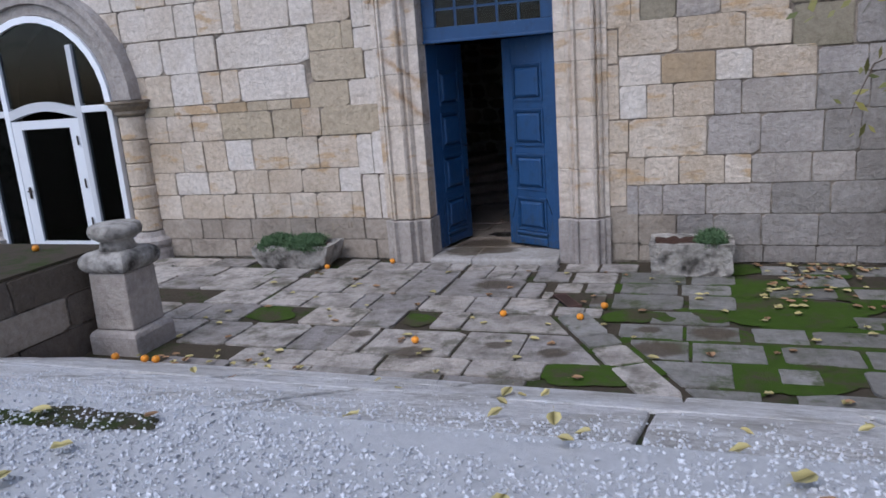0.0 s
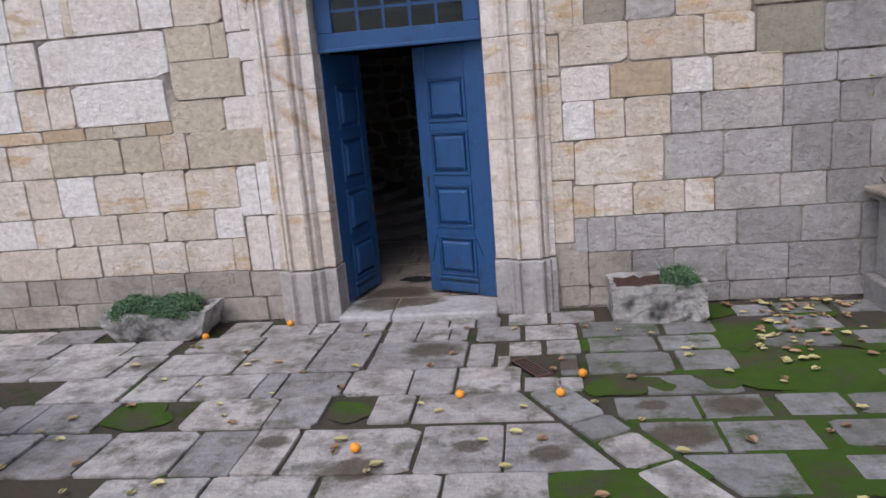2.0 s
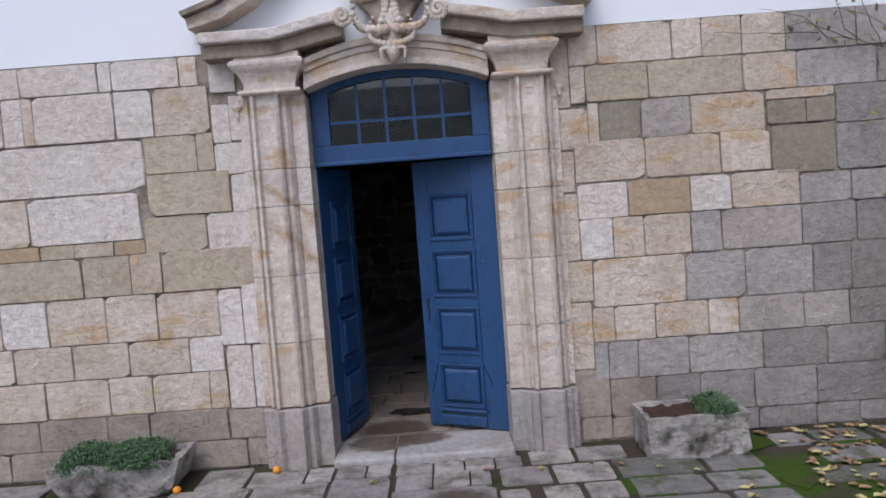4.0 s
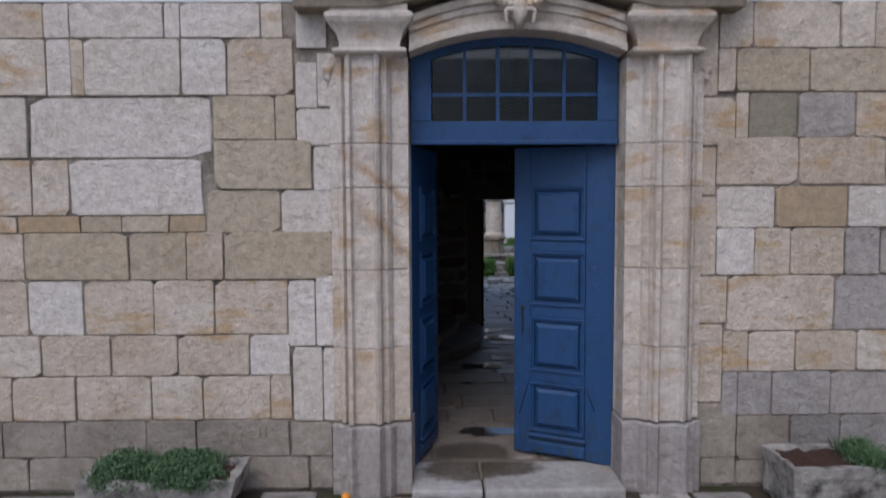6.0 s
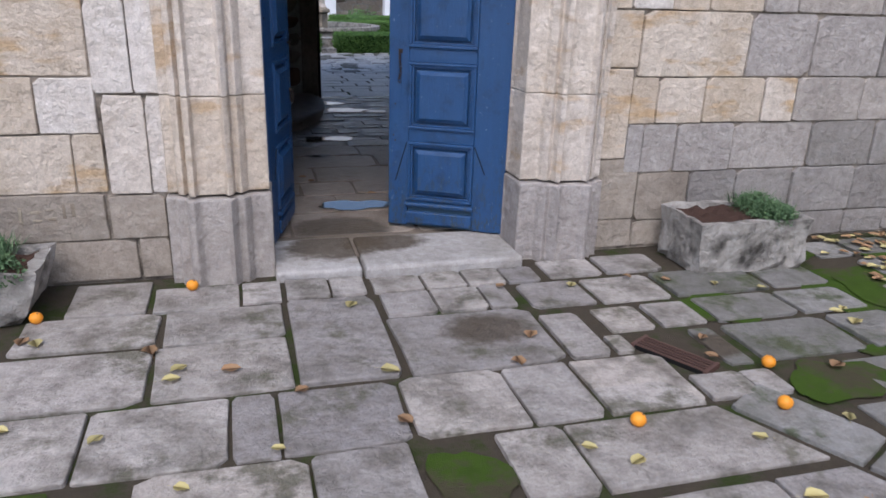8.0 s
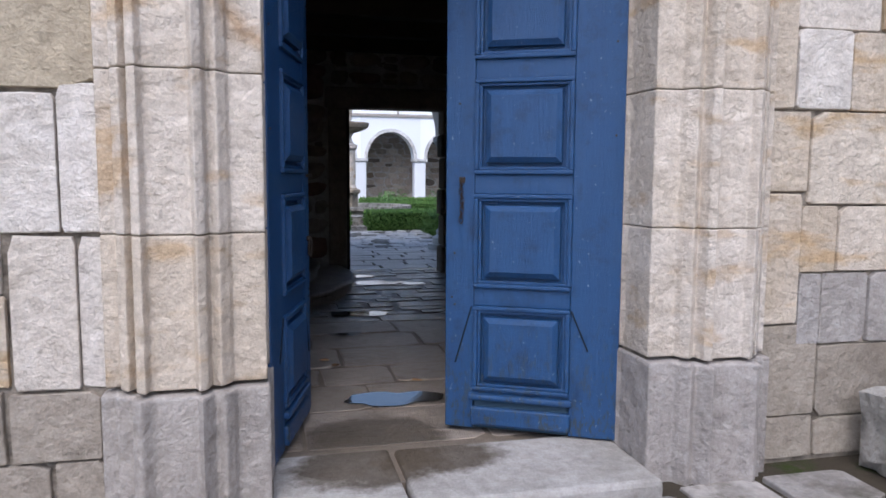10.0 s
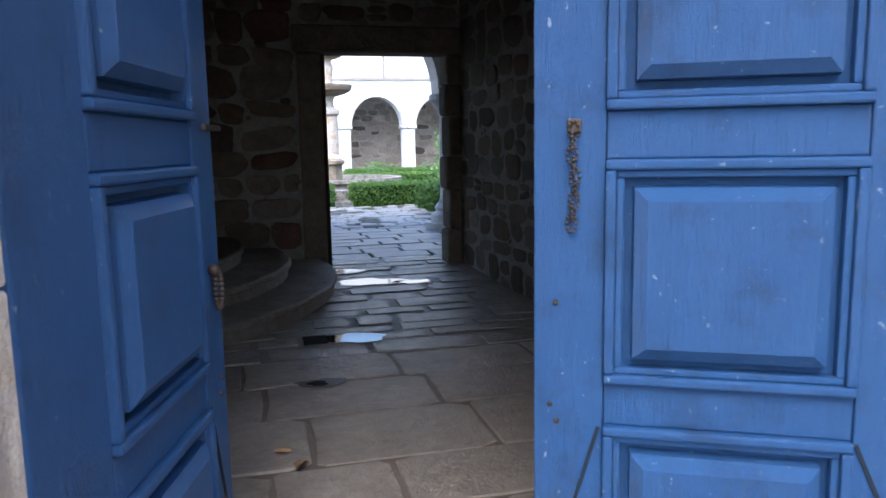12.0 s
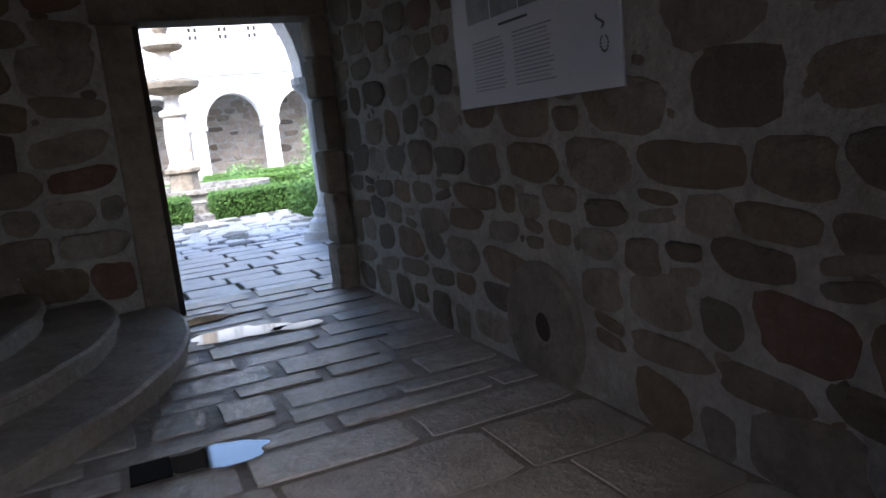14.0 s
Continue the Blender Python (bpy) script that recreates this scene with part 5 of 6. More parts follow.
garden = new("garden_ground", mesh_of("garden_ground", boxes((-14, 16, 20.1, 37.6, -0.118, -0.03)), SOIL))
tagged(garden, "earth and grass of the cloister garden", "ground", kind="structure")
AY = 19.6


def spandrel(pts, x0, x1, top, y0, y1):
    """The wall over an arch, from one bay's edge to the other."""
    line = [(x0, pts[0][1])] + pts + [(x1, pts[-1][1])]
    return strip(bmesh.new(), line, [(x, top) for x, z in line], y0, y1)


def near_arcade():
    ob = empty("near_arcade", (-1, AY, 0), "grey stone arches of the near cloister walk", "arcade", kind="structure")
    for i in range(-2, 4):
        cx = -1.12 + 2.6 * i
        pts = arch_points(cx, 1.08, 2.15, 18, 1.3)
        part("arch", spandrel(pts, cx - 1.299, cx + 1.299, 3.9, AY - 0.25, AY + 0.25), CLOISTER_FLAG, ob)
        x = cx + 1.3
        part("column", turned(bmesh.new(), [(0.19, 0.42), (0.165, 0.50), (0.17, 1.1), (0.15, 1.82), (0.18, 1.86)], x, AY, 20), CLOISTER_FLAG, ob, smooth=True)
        part("column_base", turned(bmesh.new(), [(0.42, -0.05), (0.42, 0.10), (0.33, 0.105), (0.32, 0.22), (0.24, 0.28), (0.26, 0.34), (0.20, 0.42)], x, AY, 20), CLOISTER_FLAG, ob)
        part("capital", turned(bmesh.new(), [(0.18, 1.86), (0.20, 1.93), (0.29, 2.02), (0.32, 2.06), (0.32, 2.15)], x, AY, 20), CLOISTER_FLAG, ob)
    part("upper_wall", boxes((-8, 10, AY - 0.25, AY + 0.25, 3.901, 5.8)), PLASTER, ob)
    return ob


near_arcade()
vault = new("cloister_ceiling", mesh_of("cloister_ceiling", boxes((-12, 10, 16.3, AY + 0.2, 3.95, 4.1)), DARK_WOOD))
tagged(vault, "dark ceiling over the cloister walk", "ceiling", kind="structure")
back = new("cloister_wall", mesh_of("cloister_wall", boxes((X1 + 0.6, 10, 15.9, 16.3, -0.1, 5.8), (-12, X0 - 0.5, 15.9, 16.3, -0.1, 5.8), (X0 - 0.5, X1 + 0.6, 16.0, 16.3, HALL + 0.4, 5.8)), LIME))
tagged(back, "rubble wall of the cloister walk", "wall", kind="structure")

FY = 38.0


def far_arcade():
    ob = empty("far_arcade", (2, FY, 0), "white two storey cloister arcade over a rubble wall", "building", kind="structure")
    back = part("back_wall", boxes((-12, 16, FY + 2.2, FY + 2.6, -0.1, 3.9)), LIME, ob, "brown rubble back wall with pale joints")
    part("parapet", boxes((-12, 16, FY - 0.25, FY + 0.25, -0.1, 0.42)), ASHLAR_GREY, ob)
    for i in range(-5, 5):
        cx = 1.98 + 2.65 * i
        pts = arch_points(cx, 1.03, 2.2, 18, 1.15)
        part("arch", spandrel(pts, cx - 1.324, cx + 1.324, 4.0, FY - 0.3, FY + 0.3), PLASTER, ob)
        part("archivolt", strip(bmesh.new(), pts, arch_points(cx, 1.17, 2.2, 18, 1.30), FY - 0.34, FY - 0.301), RAMP_STONE, ob)
        x = cx + 1.325
        part("pier", boxes((x - 0.25, x + 0.25, FY - 0.27, FY + 0.27, 0.42, 2.06)), PLASTER, ob, bevel=0.03)
        part("impost", boxes((x - 0.33, x + 0.33, FY - 0.33, FY + 0.33, 2.06, 2.2)), RAMP_STONE, ob, bevel=0.03)
    part("string_course", boxes((-12, 16, FY - 0.36, FY + 0.3, 4.0, 4.12)), ASHLAR_GREY, ob)
    part("upper_wall", boxes((-12, 16, FY - 0.28, FY + 0.3, 4.121, 6.2)), PLASTER, ob)
    part("eaves", boxes((-12.2, 16.2, FY - 0.7, FY + 3, 6.2, 6.32)), RUST, ob, "tiled eaves")
    for i in range(-4, 4):
        for a in range(2):
            for b in range(2):
                x = 2.9 + 1.05 * i
                part("vent_hole", boxes((x + 0.20 * a, x + 0.20 * a + 0.11, FY - 0.295, FY - 0.27, 5.28 + 0.26 * b, 5.44 + 0.26 * b)), IRON, ob, "small dark opening")
    for x in (2.3, 4.95, -0.35, 7.6):
        part("downpipe", turned(bmesh.new(), [(0.04, 4.12), (0.04, 6.2)], x, FY - 0.34, 10), ASHLAR_GREY, ob, "grey downpipe")
    return ob


far_arcade_ob = far_arcade()

fountain = empty("fountain", (-0.9, 28.5, 0), "mossy two tier stone fountain in a round basin", "fountain")
FX, FYY = -0.9, 28.5
basin = part("basin", turned(bmesh.new(), [(2.1, -0.05), (2.1, 0.12), (1.92, 0.14), (1.90, 0.40), (2.0, 0.43), (2.0, 0.52), (1.72, 0.52), (1.70, 0.2)], FX, FYY, 32), TROUGH, fountain, "grey granite basin")
part("water", turned(bmesh.new(), [(1.71, 0.38), (1.71, 0.40)], FX, FYY, 32), POOL, basin, "still greenish water")
part("pedestal", turned(bmesh.new(), [(0.36, 0.2), (0.36, 0.85), (0.44, 0.9), (0.44, 0.98), (0.32, 1.04)], FX, FYY, 8, phase=0.39), CARVED_DARK, fountain, "dark wet stone pedestal")
part("column", turned(bmesh.new(), [(0.33, 1.04), (0.27, 1.15), (0.29, 1.6), (0.26, 2.2), (0.33, 2.25), (0.33, 2.36), (0.2, 2.42), (0.16, 2.6), (0.22, 2.72)], FX, FYY, 16), CARVED, fountain)
part("lower_bowl", turned(bmesh.new(), [(0.22, 2.72), (0.45, 2.78), (0.66, 2.88), (0.70, 2.98), (0.70, 3.03), (0.60, 3.03), (0.3, 2.95)], FX, FYY, 24), CARVED_DARK, fountain)
part("upper_stem", turned(bmesh.new(), [(0.2, 2.95), (0.16, 3.1), (0.20, 3.5), (0.14, 3.68), (0.2, 3.72)], FX, FYY, 16), CARVED, fountain)
part("upper_bowl", turned(bmesh.new(), [(0.2, 3.72), (0.4, 3.78), (0.47, 3.86), (0.42, 3.94), (0.2, 4.0), (0.12, 4.15), (0.18, 4.25), (0.05, 4.4)], FX, FYY, 20), CARVED_DARK, fountain)


def hedge(x0, x1, y0, y1, h, seed, label="clipped green box hedge round the cloister garden"):
    r = random.Random(seed)
    ob = empty("box_hedge", ((x0 + x1) / 2, (y0 + y1) / 2, 0), label, "hedge", "box hedges of the garden")
    # solid box under the leaves, its inner shade given by colour
    part("hedge_core", boxes((x0 + 0.05, x1 - 0.05, y0 + 0.05, y1 - 0.05, -0.04, h - 0.05)), BOX_CORE, ob, "solid dark core coloured as the inner shade")
    bm = bmesh.new()
    L, D = x1 - x0, y1 - y0

    def skin(q):
        k = q.random() * (L * h * 1.2 + L * D + D * h * 2)
        if k < L * h * 1.2:
            return (q.uniform(x0, x1), y0 + q.gauss(0, 0.025), q.uniform(0, h))
        if k < L * h * 1.2 + L * D:
            return (q.uniform(x0, x1), q.uniform(y0, y1), h + q.gauss(0, 0.025))
        return (q.choice((x0, x1)) + q.gauss(0, 0.025), q.uniform(y0, y1), q.uniform(0, h))
    leaflets(bm, int(2600 * (L * h + L * D + D * h)), skin, 0.028, r)
    part("foliage", bm, BOX, ob)


hedge(-0.80, 1.9, 24.45, 25.05, 0.50, 1)
hedge(-3.6, -1.22, 24.45, 25.05, 0.48, 2)
hedge(0.55, 1.0, 21.9, 23.9, 0.55, 3)
hedge(-3.5, 5.5, 32.0, 32.5, 0.45, 4)
hedge(0.2, 5.5, 33.8, 34.3, 0.55, 5)
kerb = new("garden_step", mesh_of("garden_step", boxes((-1.2, -0.82, 24.3, 25.4, -0.05, 0.12), (-1.18, -0.84, 25.0, 25.6, 0.12, 0.34))  , TROUGH))
tagged(kerb, "low stone step between two hedges", "step", kind="structure")


def shrub(x, y, h, w, n, seed, mat, label):
    r = random.Random(seed)
    ob = empty("shrub", (x, y, 0), label, "shrub", "garden shrubs")
    bm = bmesh.new()
    pts = []
    for _ in range(9):
        a, l = r.uniform(0, 6.28), r.uniform(0.2, 1)
        tip = Vector((x + math.cos(a) * w * l, y + math.sin(a) * w * l, h * r.uniform(0.6, 1)))
        foot = Vector((x + r.gauss(0, 0.03), y + r.gauss(0, 0.03), -0.04))
        s = Vector((0.012, 0, 0))
        v = [bm.verts.new(q) for q in (foot - s, foot + s, tip)] + [bm.verts.new(q + Vector((0, 0.012, 0))) for q in (foot,)]
        bm.faces.new((v[0], v[1], v[2])), bm.faces.new((v[1], v[3], v[2])), bm.faces.new((v[3], v[0], v[2]))
        pts += [foot.lerp(tip, t / 8) for t in range(2, 9)]
    part("stem", bm, TWIG, ob)
    bm = bmesh.new()

    def spot(q):
        p = q.choice(pts)
        return (p.x + q.gauss(0, 0.1), p.y + q.gauss(0, 0.1), max(0.02, p.z + q.gauss(0, 0.08)))
    leaflets(bm, n, spot, 0.05, r)
    part("foliage", bm, mat, ob)


GREEN = leafy("shrub_leaf", (0.06, 0.13, 0.03), (0.16, 0.27, 0.09))
shrub(2.6, 30.0, 0.9, 0.6, 700, 1, GREEN, "leafy green shrub behind the hedge")
shrub(1.0, 33.0, 0.9, 0.7, 700, 2, GREEN, "leafy green shrub behind the hedge")
shrub(3.9, 35.0, 2.2, 0.7, 700, 3, GREEN, "tall flowering shrub by the arches")
shrub(2.3, 25.8, 0.8, 0.6, 600, 4, GREEN, "leafy green shrub behind the hedge")

# ---- the stones themselves: facade ashlar ----
LEFT = [
    (3.58, 3.85, [-6.41, -6.04, -5.84, -5.11, -4.99, -4.37, -4.20]),
    (3.50, 3.80, [-4.10, -3.86]),
    (3.14, 3.58, [-6.45, -6.03, -5.84, -5.74, -4.99, -4.64, -4.12]),
    (3.04, 3.40, [-4.11, -3.94]),
    (3.05, 3.47, [-3.94, -3.66]),
    (2.66, 3.13, [-6.52, -6.19, -4.76]),
    (2.80, 3.15, [-4.76, -4.27, -4.11]),
    (2.75, 3.04, [-4.11, -3.65]),
    (2.41, 2.80, [-4.76, -3.98]),
    (2.40, 2.75, [-3.98, -3.66]),
    (2.21, 2.65, [-6.51, -6.18, -5.89, -4.84]),
    (2.07, 2.41, [-4.83, -4.24, -3.83]),
    (2.28, 2.40, [-3.82, -3.65]),
    (2.08, 2.21, [-6.30, -5.81, -5.49, -5.12, -4.83]),
    (1.70, 2.08, [-6.26, -5.44, -4.99, -4.70, -3.83]),
    (1.74, 2.28, [-3.82, -3.62]),
    (1.26, 1.70, [-6.62, -6.25, -5.81, -5.26, -4.78, -4.20]),
    (1.16, 1.69, [-4.20, -3.98]),
    (1.16, 1.73, [-3.98, -3.59]),
    (0.93, 1.26, [-6.61, -6.16, -5.61, -5.08, -4.51, -4.19]),
    (0.57, 0.93, [-6.40, -5.90, -5.30, -4.89, -4.35, -4.18]),
    (0.55, 1.16, [-4.17, -3.93, -3.56]),
]
RIGHT = [
    (3.50, 3.88, [-0.80, -0.53, 0.16, 0.43, 0.80, 1.20]),
    (3.16, 3.50, [-0.80, -0.66, -0.08, 0.80, 1.29]),
    (2.74, 3.12, [-1.07, -0.65]),
    (2.80, 3.16, [-0.65, -0.55, -0.16, 0.30, 0.99]),
    (2.84, 3.06, [1.0, 1.36, 1.63]),
    (3.07, 3.16, [1.0, 1.63]),
    (2.38, 2.83, [1.03, 1.62]),
    (2.35, 2.73, [-1.04, -0.80]),
    (2.43, 2.81, [-0.80, -0.14, 0.56, 1.02]),
    (1.71, 2.34, [-1.04, -0.79]),
    (2.09, 2.42, [-0.79, -0.32, 0.26, 0.64, 1.28]),
    (1.71, 2.09, [-0.79, -0.48, -0.19, 0.25, 0.53, 1.28]),
    (1.32, 1.71, [-1.00, -0.69]),
    (1.26, 1.71, [-0.69, 0.18, 0.74, 1.37]),
    (0.68, 1.32, [-1.04, -0.72]),
    (0.93, 1.26, [-0.72, -0.51, -0.13, 0.37, 0.65, 1.27]),
    (0.57, 0.93, [-0.72, -0.59, -0.31, 0.17, 0.87, 1.47]),
    (0.22, 0.68, [-0.98, -0.59]),
    (0.20, 0.57, [-0.59, -0.15, 0.26, 0.77, 1.36]),
]
LOW_L = [(0.27, 0.57, [-6.5, -6.0, -5.35, -4.95, -4.2]), (0.0, 0.27, [-6.3, -5.7, -5.1, -4.6, -4.05]), (0.27, 0.55, [-4.19, -3.86]), (0.0, 0.27, [-4.04, -3.86])]
LOW_R = [(3.12, 3.86, [-0.97, -0.80]), (0.0, 0.20, [-0.58, -0.1, 0.3, 0.8, 1.35]), (0.0, 0.22, [-0.88, -0.59])]


def ashlar(parent, x0, x1, z0, z1):
    x0, x1 = x0 + 0.002, x1 - 0.002
    z0, z1 = z0 + 0.002, min(z1, WALL_TOP) - 0.002
    cx, cz = (x0 + x1) / 2, (z0 + z1) / 2
    k = rng.random()
    drift = cx + rng.uniform(-0.3, 0.3)
    if cz < 0.56:
        mat = ASHLAR_SHADY if cx > 0 else ASHLAR_DAMP
    elif cx > 0.98 and cx < 1.68 and 2.4 < cz < 3.1:
        mat = ASHLAR_OLIVE
    elif -0.6 < cx < 0.32 and 2.8 < cz < 3.16:
        mat = ASHLAR_OLIVE if cx < 0 else ASHLAR_GREY
    elif -0.66 < cx < 0.8 and 3.16 < cz < 3.5:
        mat = ASHLAR_TAN
    elif -0.32 < cx < 0.26 and 2.09 < cz < 2.42:
        mat = ASHLAR_OCHRE
    elif 0.26 < cx < 0.64 and 2.09 < cz < 2.42:
        mat = ASHLAR_PALE
    # further right the blocks take the darker copy, with shade in its colour
    elif drift > 1.5:
        mat = ASHLAR_SHADY if cz < 2.2 or k < 0.6 else ASHLAR_GREY
    elif drift > 0.35 and cz < 2.1:
        mat = ASHLAR_GREY if cz > 1.0 or k < 0.4 else ASHLAR_SHADY
    elif cx > -0.7 and cz < 0.95:
        mat = ASHLAR_GREY
    elif -4.8 < cx < -4.1 and 2.07 < cz < 3.14 or (-4.7 < cx < -3.8 and 1.7 < cz < 2.08):
        mat = ASHLAR_TAN
    elif -6.3 < cx < -4.85 and 1.7 < cz < 2.2:
        mat = ASHLAR_OCHRE if k < 0.45 else ASHLAR_TAN
    elif -4.25 < cx < -3.6:
        mat = ASHLAR_PALE
    elif cx < -4.1 and cz > 2.2:
        mat = ASHLAR_PALE if k < 0.72 else ASHLAR
    else:
        mat = ASHLAR if k < 0.82 else (ASHLAR_PALE if k < 0.95 else ASHLAR_TAN)
    piece("stone", parent, mat, "ashlar", (cx, FACE + rng.uniform(-0.009, 0.008), cz), (x1 - x0, 0.06, z1 - z0), "-y", 0.008)


for x0, x1, z0, z1 in courses(LEFT + LOW_L):
    if x1 - x0 > 0.03:
        ashlar(wall_left, x0, min(x1, -3.79), z0, z1)
for x0, x1, z0, z1 in courses(RIGHT + LOW_R):
    ashlar(wall_right, max(x0, -0.97), x1, z0, z1)
ends_l = [(0.0, 0.27, -6.3), (0.27, 0.57, -6.5), (0.57, 0.93, -6.40), (0.93, 1.26, -6.61), (1.26, 1.70, -6.62), (1.70, 2.08, -6.26), (2.08, 2.21, -6.3), (2.21, 2.65, -6.51), (2.65, 3.13, -6.52), (3.14, 3.58, -6.45), (3.58, 3.85, -6.41)]
for z0, z1, end in ends_l:
    stop = -7.56 if z1 < 2.4 else (-7.86 if z1 < 3.2 else -10.8)
    xs = cut_row(stop, end, 0.35, 0.75, rng)
    if z0 > 2.3 and z1 < 3.7:
        xs = cut_row(-7.70 if z0 < 3.1 else -8.3, end, 0.35, 0.7, rng)
    for a, b in zip(xs, xs[1:]):
        ashlar(wall_left, a, b, z0, z1)
ends_r = [(0.0, 0.20, 1.35), (0.20, 0.57, 1.36), (0.57, 0.93, 1.47), (0.93, 1.26, 1.27), (1.26, 1.71, 1.37), (1.71, 2.09, 1.28), (2.09, 2.37, 1.28), (2.38, 2.81, 1.63), (2.81, 3.16, 1.64), (3.16, 3.50, 1.29), (3.50, 3.86, 1.20)]
for z0, z1, end in ends_r:
    xs = cut_row(end, 4.6, 0.35, 0.75, rng)
    for a, b in zip(xs, xs[1:]):
        ashlar(wall_right, a, b, z0, z1)

# worn incised marks on one block, no longer legible
for dx, w, z0, z1 in ((-0.16, 0.022, 0.40, 0.50), (-0.08, 0.05, 0.455, 0.475), (-0.07, 0.05, 0.405, 0.42), (0.0, 0.05, 0.47, 0.485), (0.01, 0.045, 0.41, 0.43), (0.08, 0.02, 0.42, 0.51), (0.13, 0.025, 0.43, 0.515)):
    part("incised_mark", boxes((-4.52 + dx - w / 2, -4.52 + dx + w / 2, FACE - 0.013, FACE + 0.01, z0, z1)), CARVED_DARK, wall_left, "dark worn carved mark", bevel=0.004)

# low wall blocks along the ramp
for z0, z1 in ((-0.05, 0.28), (0.28, 0.60), (0.60, 0.91)):
    ys = cut_row(0.0, 5.72, 0.6, 1.3, rng)
    for a, b in zip(ys, ys[1:]):
        piece("stone", low_wall, ASHLAR_DAMP if rng.random() < 0.4 else RUBBLE, "slab", (-5.575 + rng.uniform(-0.015, 0.02), (a + b) / 2, (z0 + z1) / 2), (b - a - 0.012, 0.09, z1 - z0 - 0.012), "+x", 0.01)


# ---- courtyard flagstones ----
def flag(parent, mat, x0, x1, y0, y1, z=0.0, gap=0.007, spin=0.0, lean=0.004):
    piece("flagstone", parent, mat, "slab", ((x0 + x1) / 2, (y0 + y1) / 2, z + rng.uniform(-0.006, 0.005)), (x1 - x0 - gap * rng.uniform(0.6, 1.8), 0.07, y1 - y0 - gap * rng.uniform(0.6, 1.8)), "+z", lean * 1.6, spin + rng.uniform(-0.014, 0.014))


PAVING = [
    (7.87, 8.30, [-3.86, -3.20]), (7.31, 7.86, [-4.68, -3.88, -3.20]), (7.31, 8.34, [-3.19, -2.66]), (7.29, 7.98, [-2.65, -1.77]), (7.30, 7.84, [-1.76, -1.52]),
    (6.77, 7.29, [-4.64, -4.10, -3.50, -3.30, -2.73, -2.19, -1.82, -1.28]),
    (6.23, 6.76, [-3.87, -3.19, -2.77]), (6.27, 6.75, [-2.41, -2.09]), 
    (5.57, 6.21, [-4.85, -4.28, -3.60, -3.17, -2.85, -1.97, -1.39]),
    (5.22, 5.55, [-3.99, -3.25, -2.53, -1.75, -1.10]), (5.02, 5.21, [-4.6, -3.9, -3.1, -2.5, -1.9, -1.2]),
    (8.0, 8.33, [-2.62, -2.30, -1.98, -1.8]), (8.30, 8.66, [-3.95, -3.45]), (7.9, 8.3, [-4.6, -3.88]), (8.32, 8.80, [-4.42, -3.97]), (8.34, 8.66, [-3.44, -3.2]), (8.36, 8.65, [-3.18, -2.9, -2.67]), (8.35, 8.61, [-2.64, -2.3, -2.02, -1.75, -1.5]), (6.78, 7.02, [-1.27, -0.98]),
]
for x0, x1, y0, y1 in courses([(a, b, c) for a, b, c in PAVING]):
    flag(pavement, FLAG, x0, x1, y0, y1)
r0 = random.Random(6)
for y0, y1, end in ((8.32, 8.75, -5.8), (7.87, 8.3, -4.75), (7.31, 7.86, -4.70), (6.77, 7.29, -4.66), (6.23, 6.76, -4.55), (5.72, 6.21, -4.87)):
    xs = cut_row(-8.6, end, 0.4, 0.85, r0)
    for a, b in zip(xs, xs[1:]):
        if r0.random() < 0.9:
            flag(pavement, FLAG, a, b, y0, y1)
# the channel that runs aslant from the drain, and the slabs cut to meet it
LEAN_X, LEAN_Y = 0.467, -0.884


def cut_flag(mat, x0, x1, y0, y1, edge, keep, z=0.0, gap=0.012):
    """A slab trimmed along the channel's edge; keep is -1 for the side before it, +1 for the side past it."""
    g = gap / 2
    poly = [(x0 + g, y0 + g), (x1 - g, y0 + g), (x1 - g, y1 - g), (x0 + g, y1 - g)]

    def over(p):
        return keep * ((p[0] - edge[0]) * -LEAN_Y + (p[1] - edge[1]) * LEAN_X) - g
    out = []
    for p, q in zip(poly, poly[1:] + poly[:1]):
        a, b = over(p), over(q)
        if a >= 0:
            out.append(p)
        if a * b < 0:
            t = a / (a - b)
            out.append((p[0] + (q[0] - p[0]) * t, p[1] + (q[1] - p[1]) * t))
    if len(out) < 3:
        return
    mx, my = sum(p[0] for p in out) / len(out), sum(p[1] for p in out) / len(out)
    z += rng.uniform(-0.005, 0.004)
    bm = bmesh.new()
    rings = [[bm.verts.new((mx + (x - mx) * f, my + (y - my) * f, h)) for x, y in out] for h, f in ((z - 0.07, 1.0), (z - 0.01, 1.0), (z - 0.003, 0.99), (z, 0.965))]
    for a, b in zip(rings, rings[1:]):
        for k in range(len(a)):
            n = (k + 1) % len(a)
            bm.faces.new((a[k], a[n], b[n], b[k]))
    bm.faces.new(rings[-1])
    part("flagstone", bm, mat, pavement)


NEAR_EDGE, FAR_EDGE = (-1.28, 6.72), (-0.95, 6.95)
for x0, x1, y0, y1 in ((-2.08, -0.6, 6.27, 6.74), (-1.39, -0.4, 5.57, 6.21), (-1.81, -1.25, 6.77, 7.0)):
    cut_flag(FLAG, x0, x1, y0, y1, NEAR_EDGE, -1)
for along, long, mat in ((0.34, 0.60, FLAG_MOSSY), (0.80, 0.28, FLAG_MOSSY), (1.16, 0.40, FLAG), (1.72, 0.66, FLAG)):
    piece("flagstone", pavement, mat, "slab", (-1.115 + LEAN_X * along, 6.835 + LEAN_Y * along, 0.001), (0.31, 0.07, long), "+z", 0.004, -0.485)
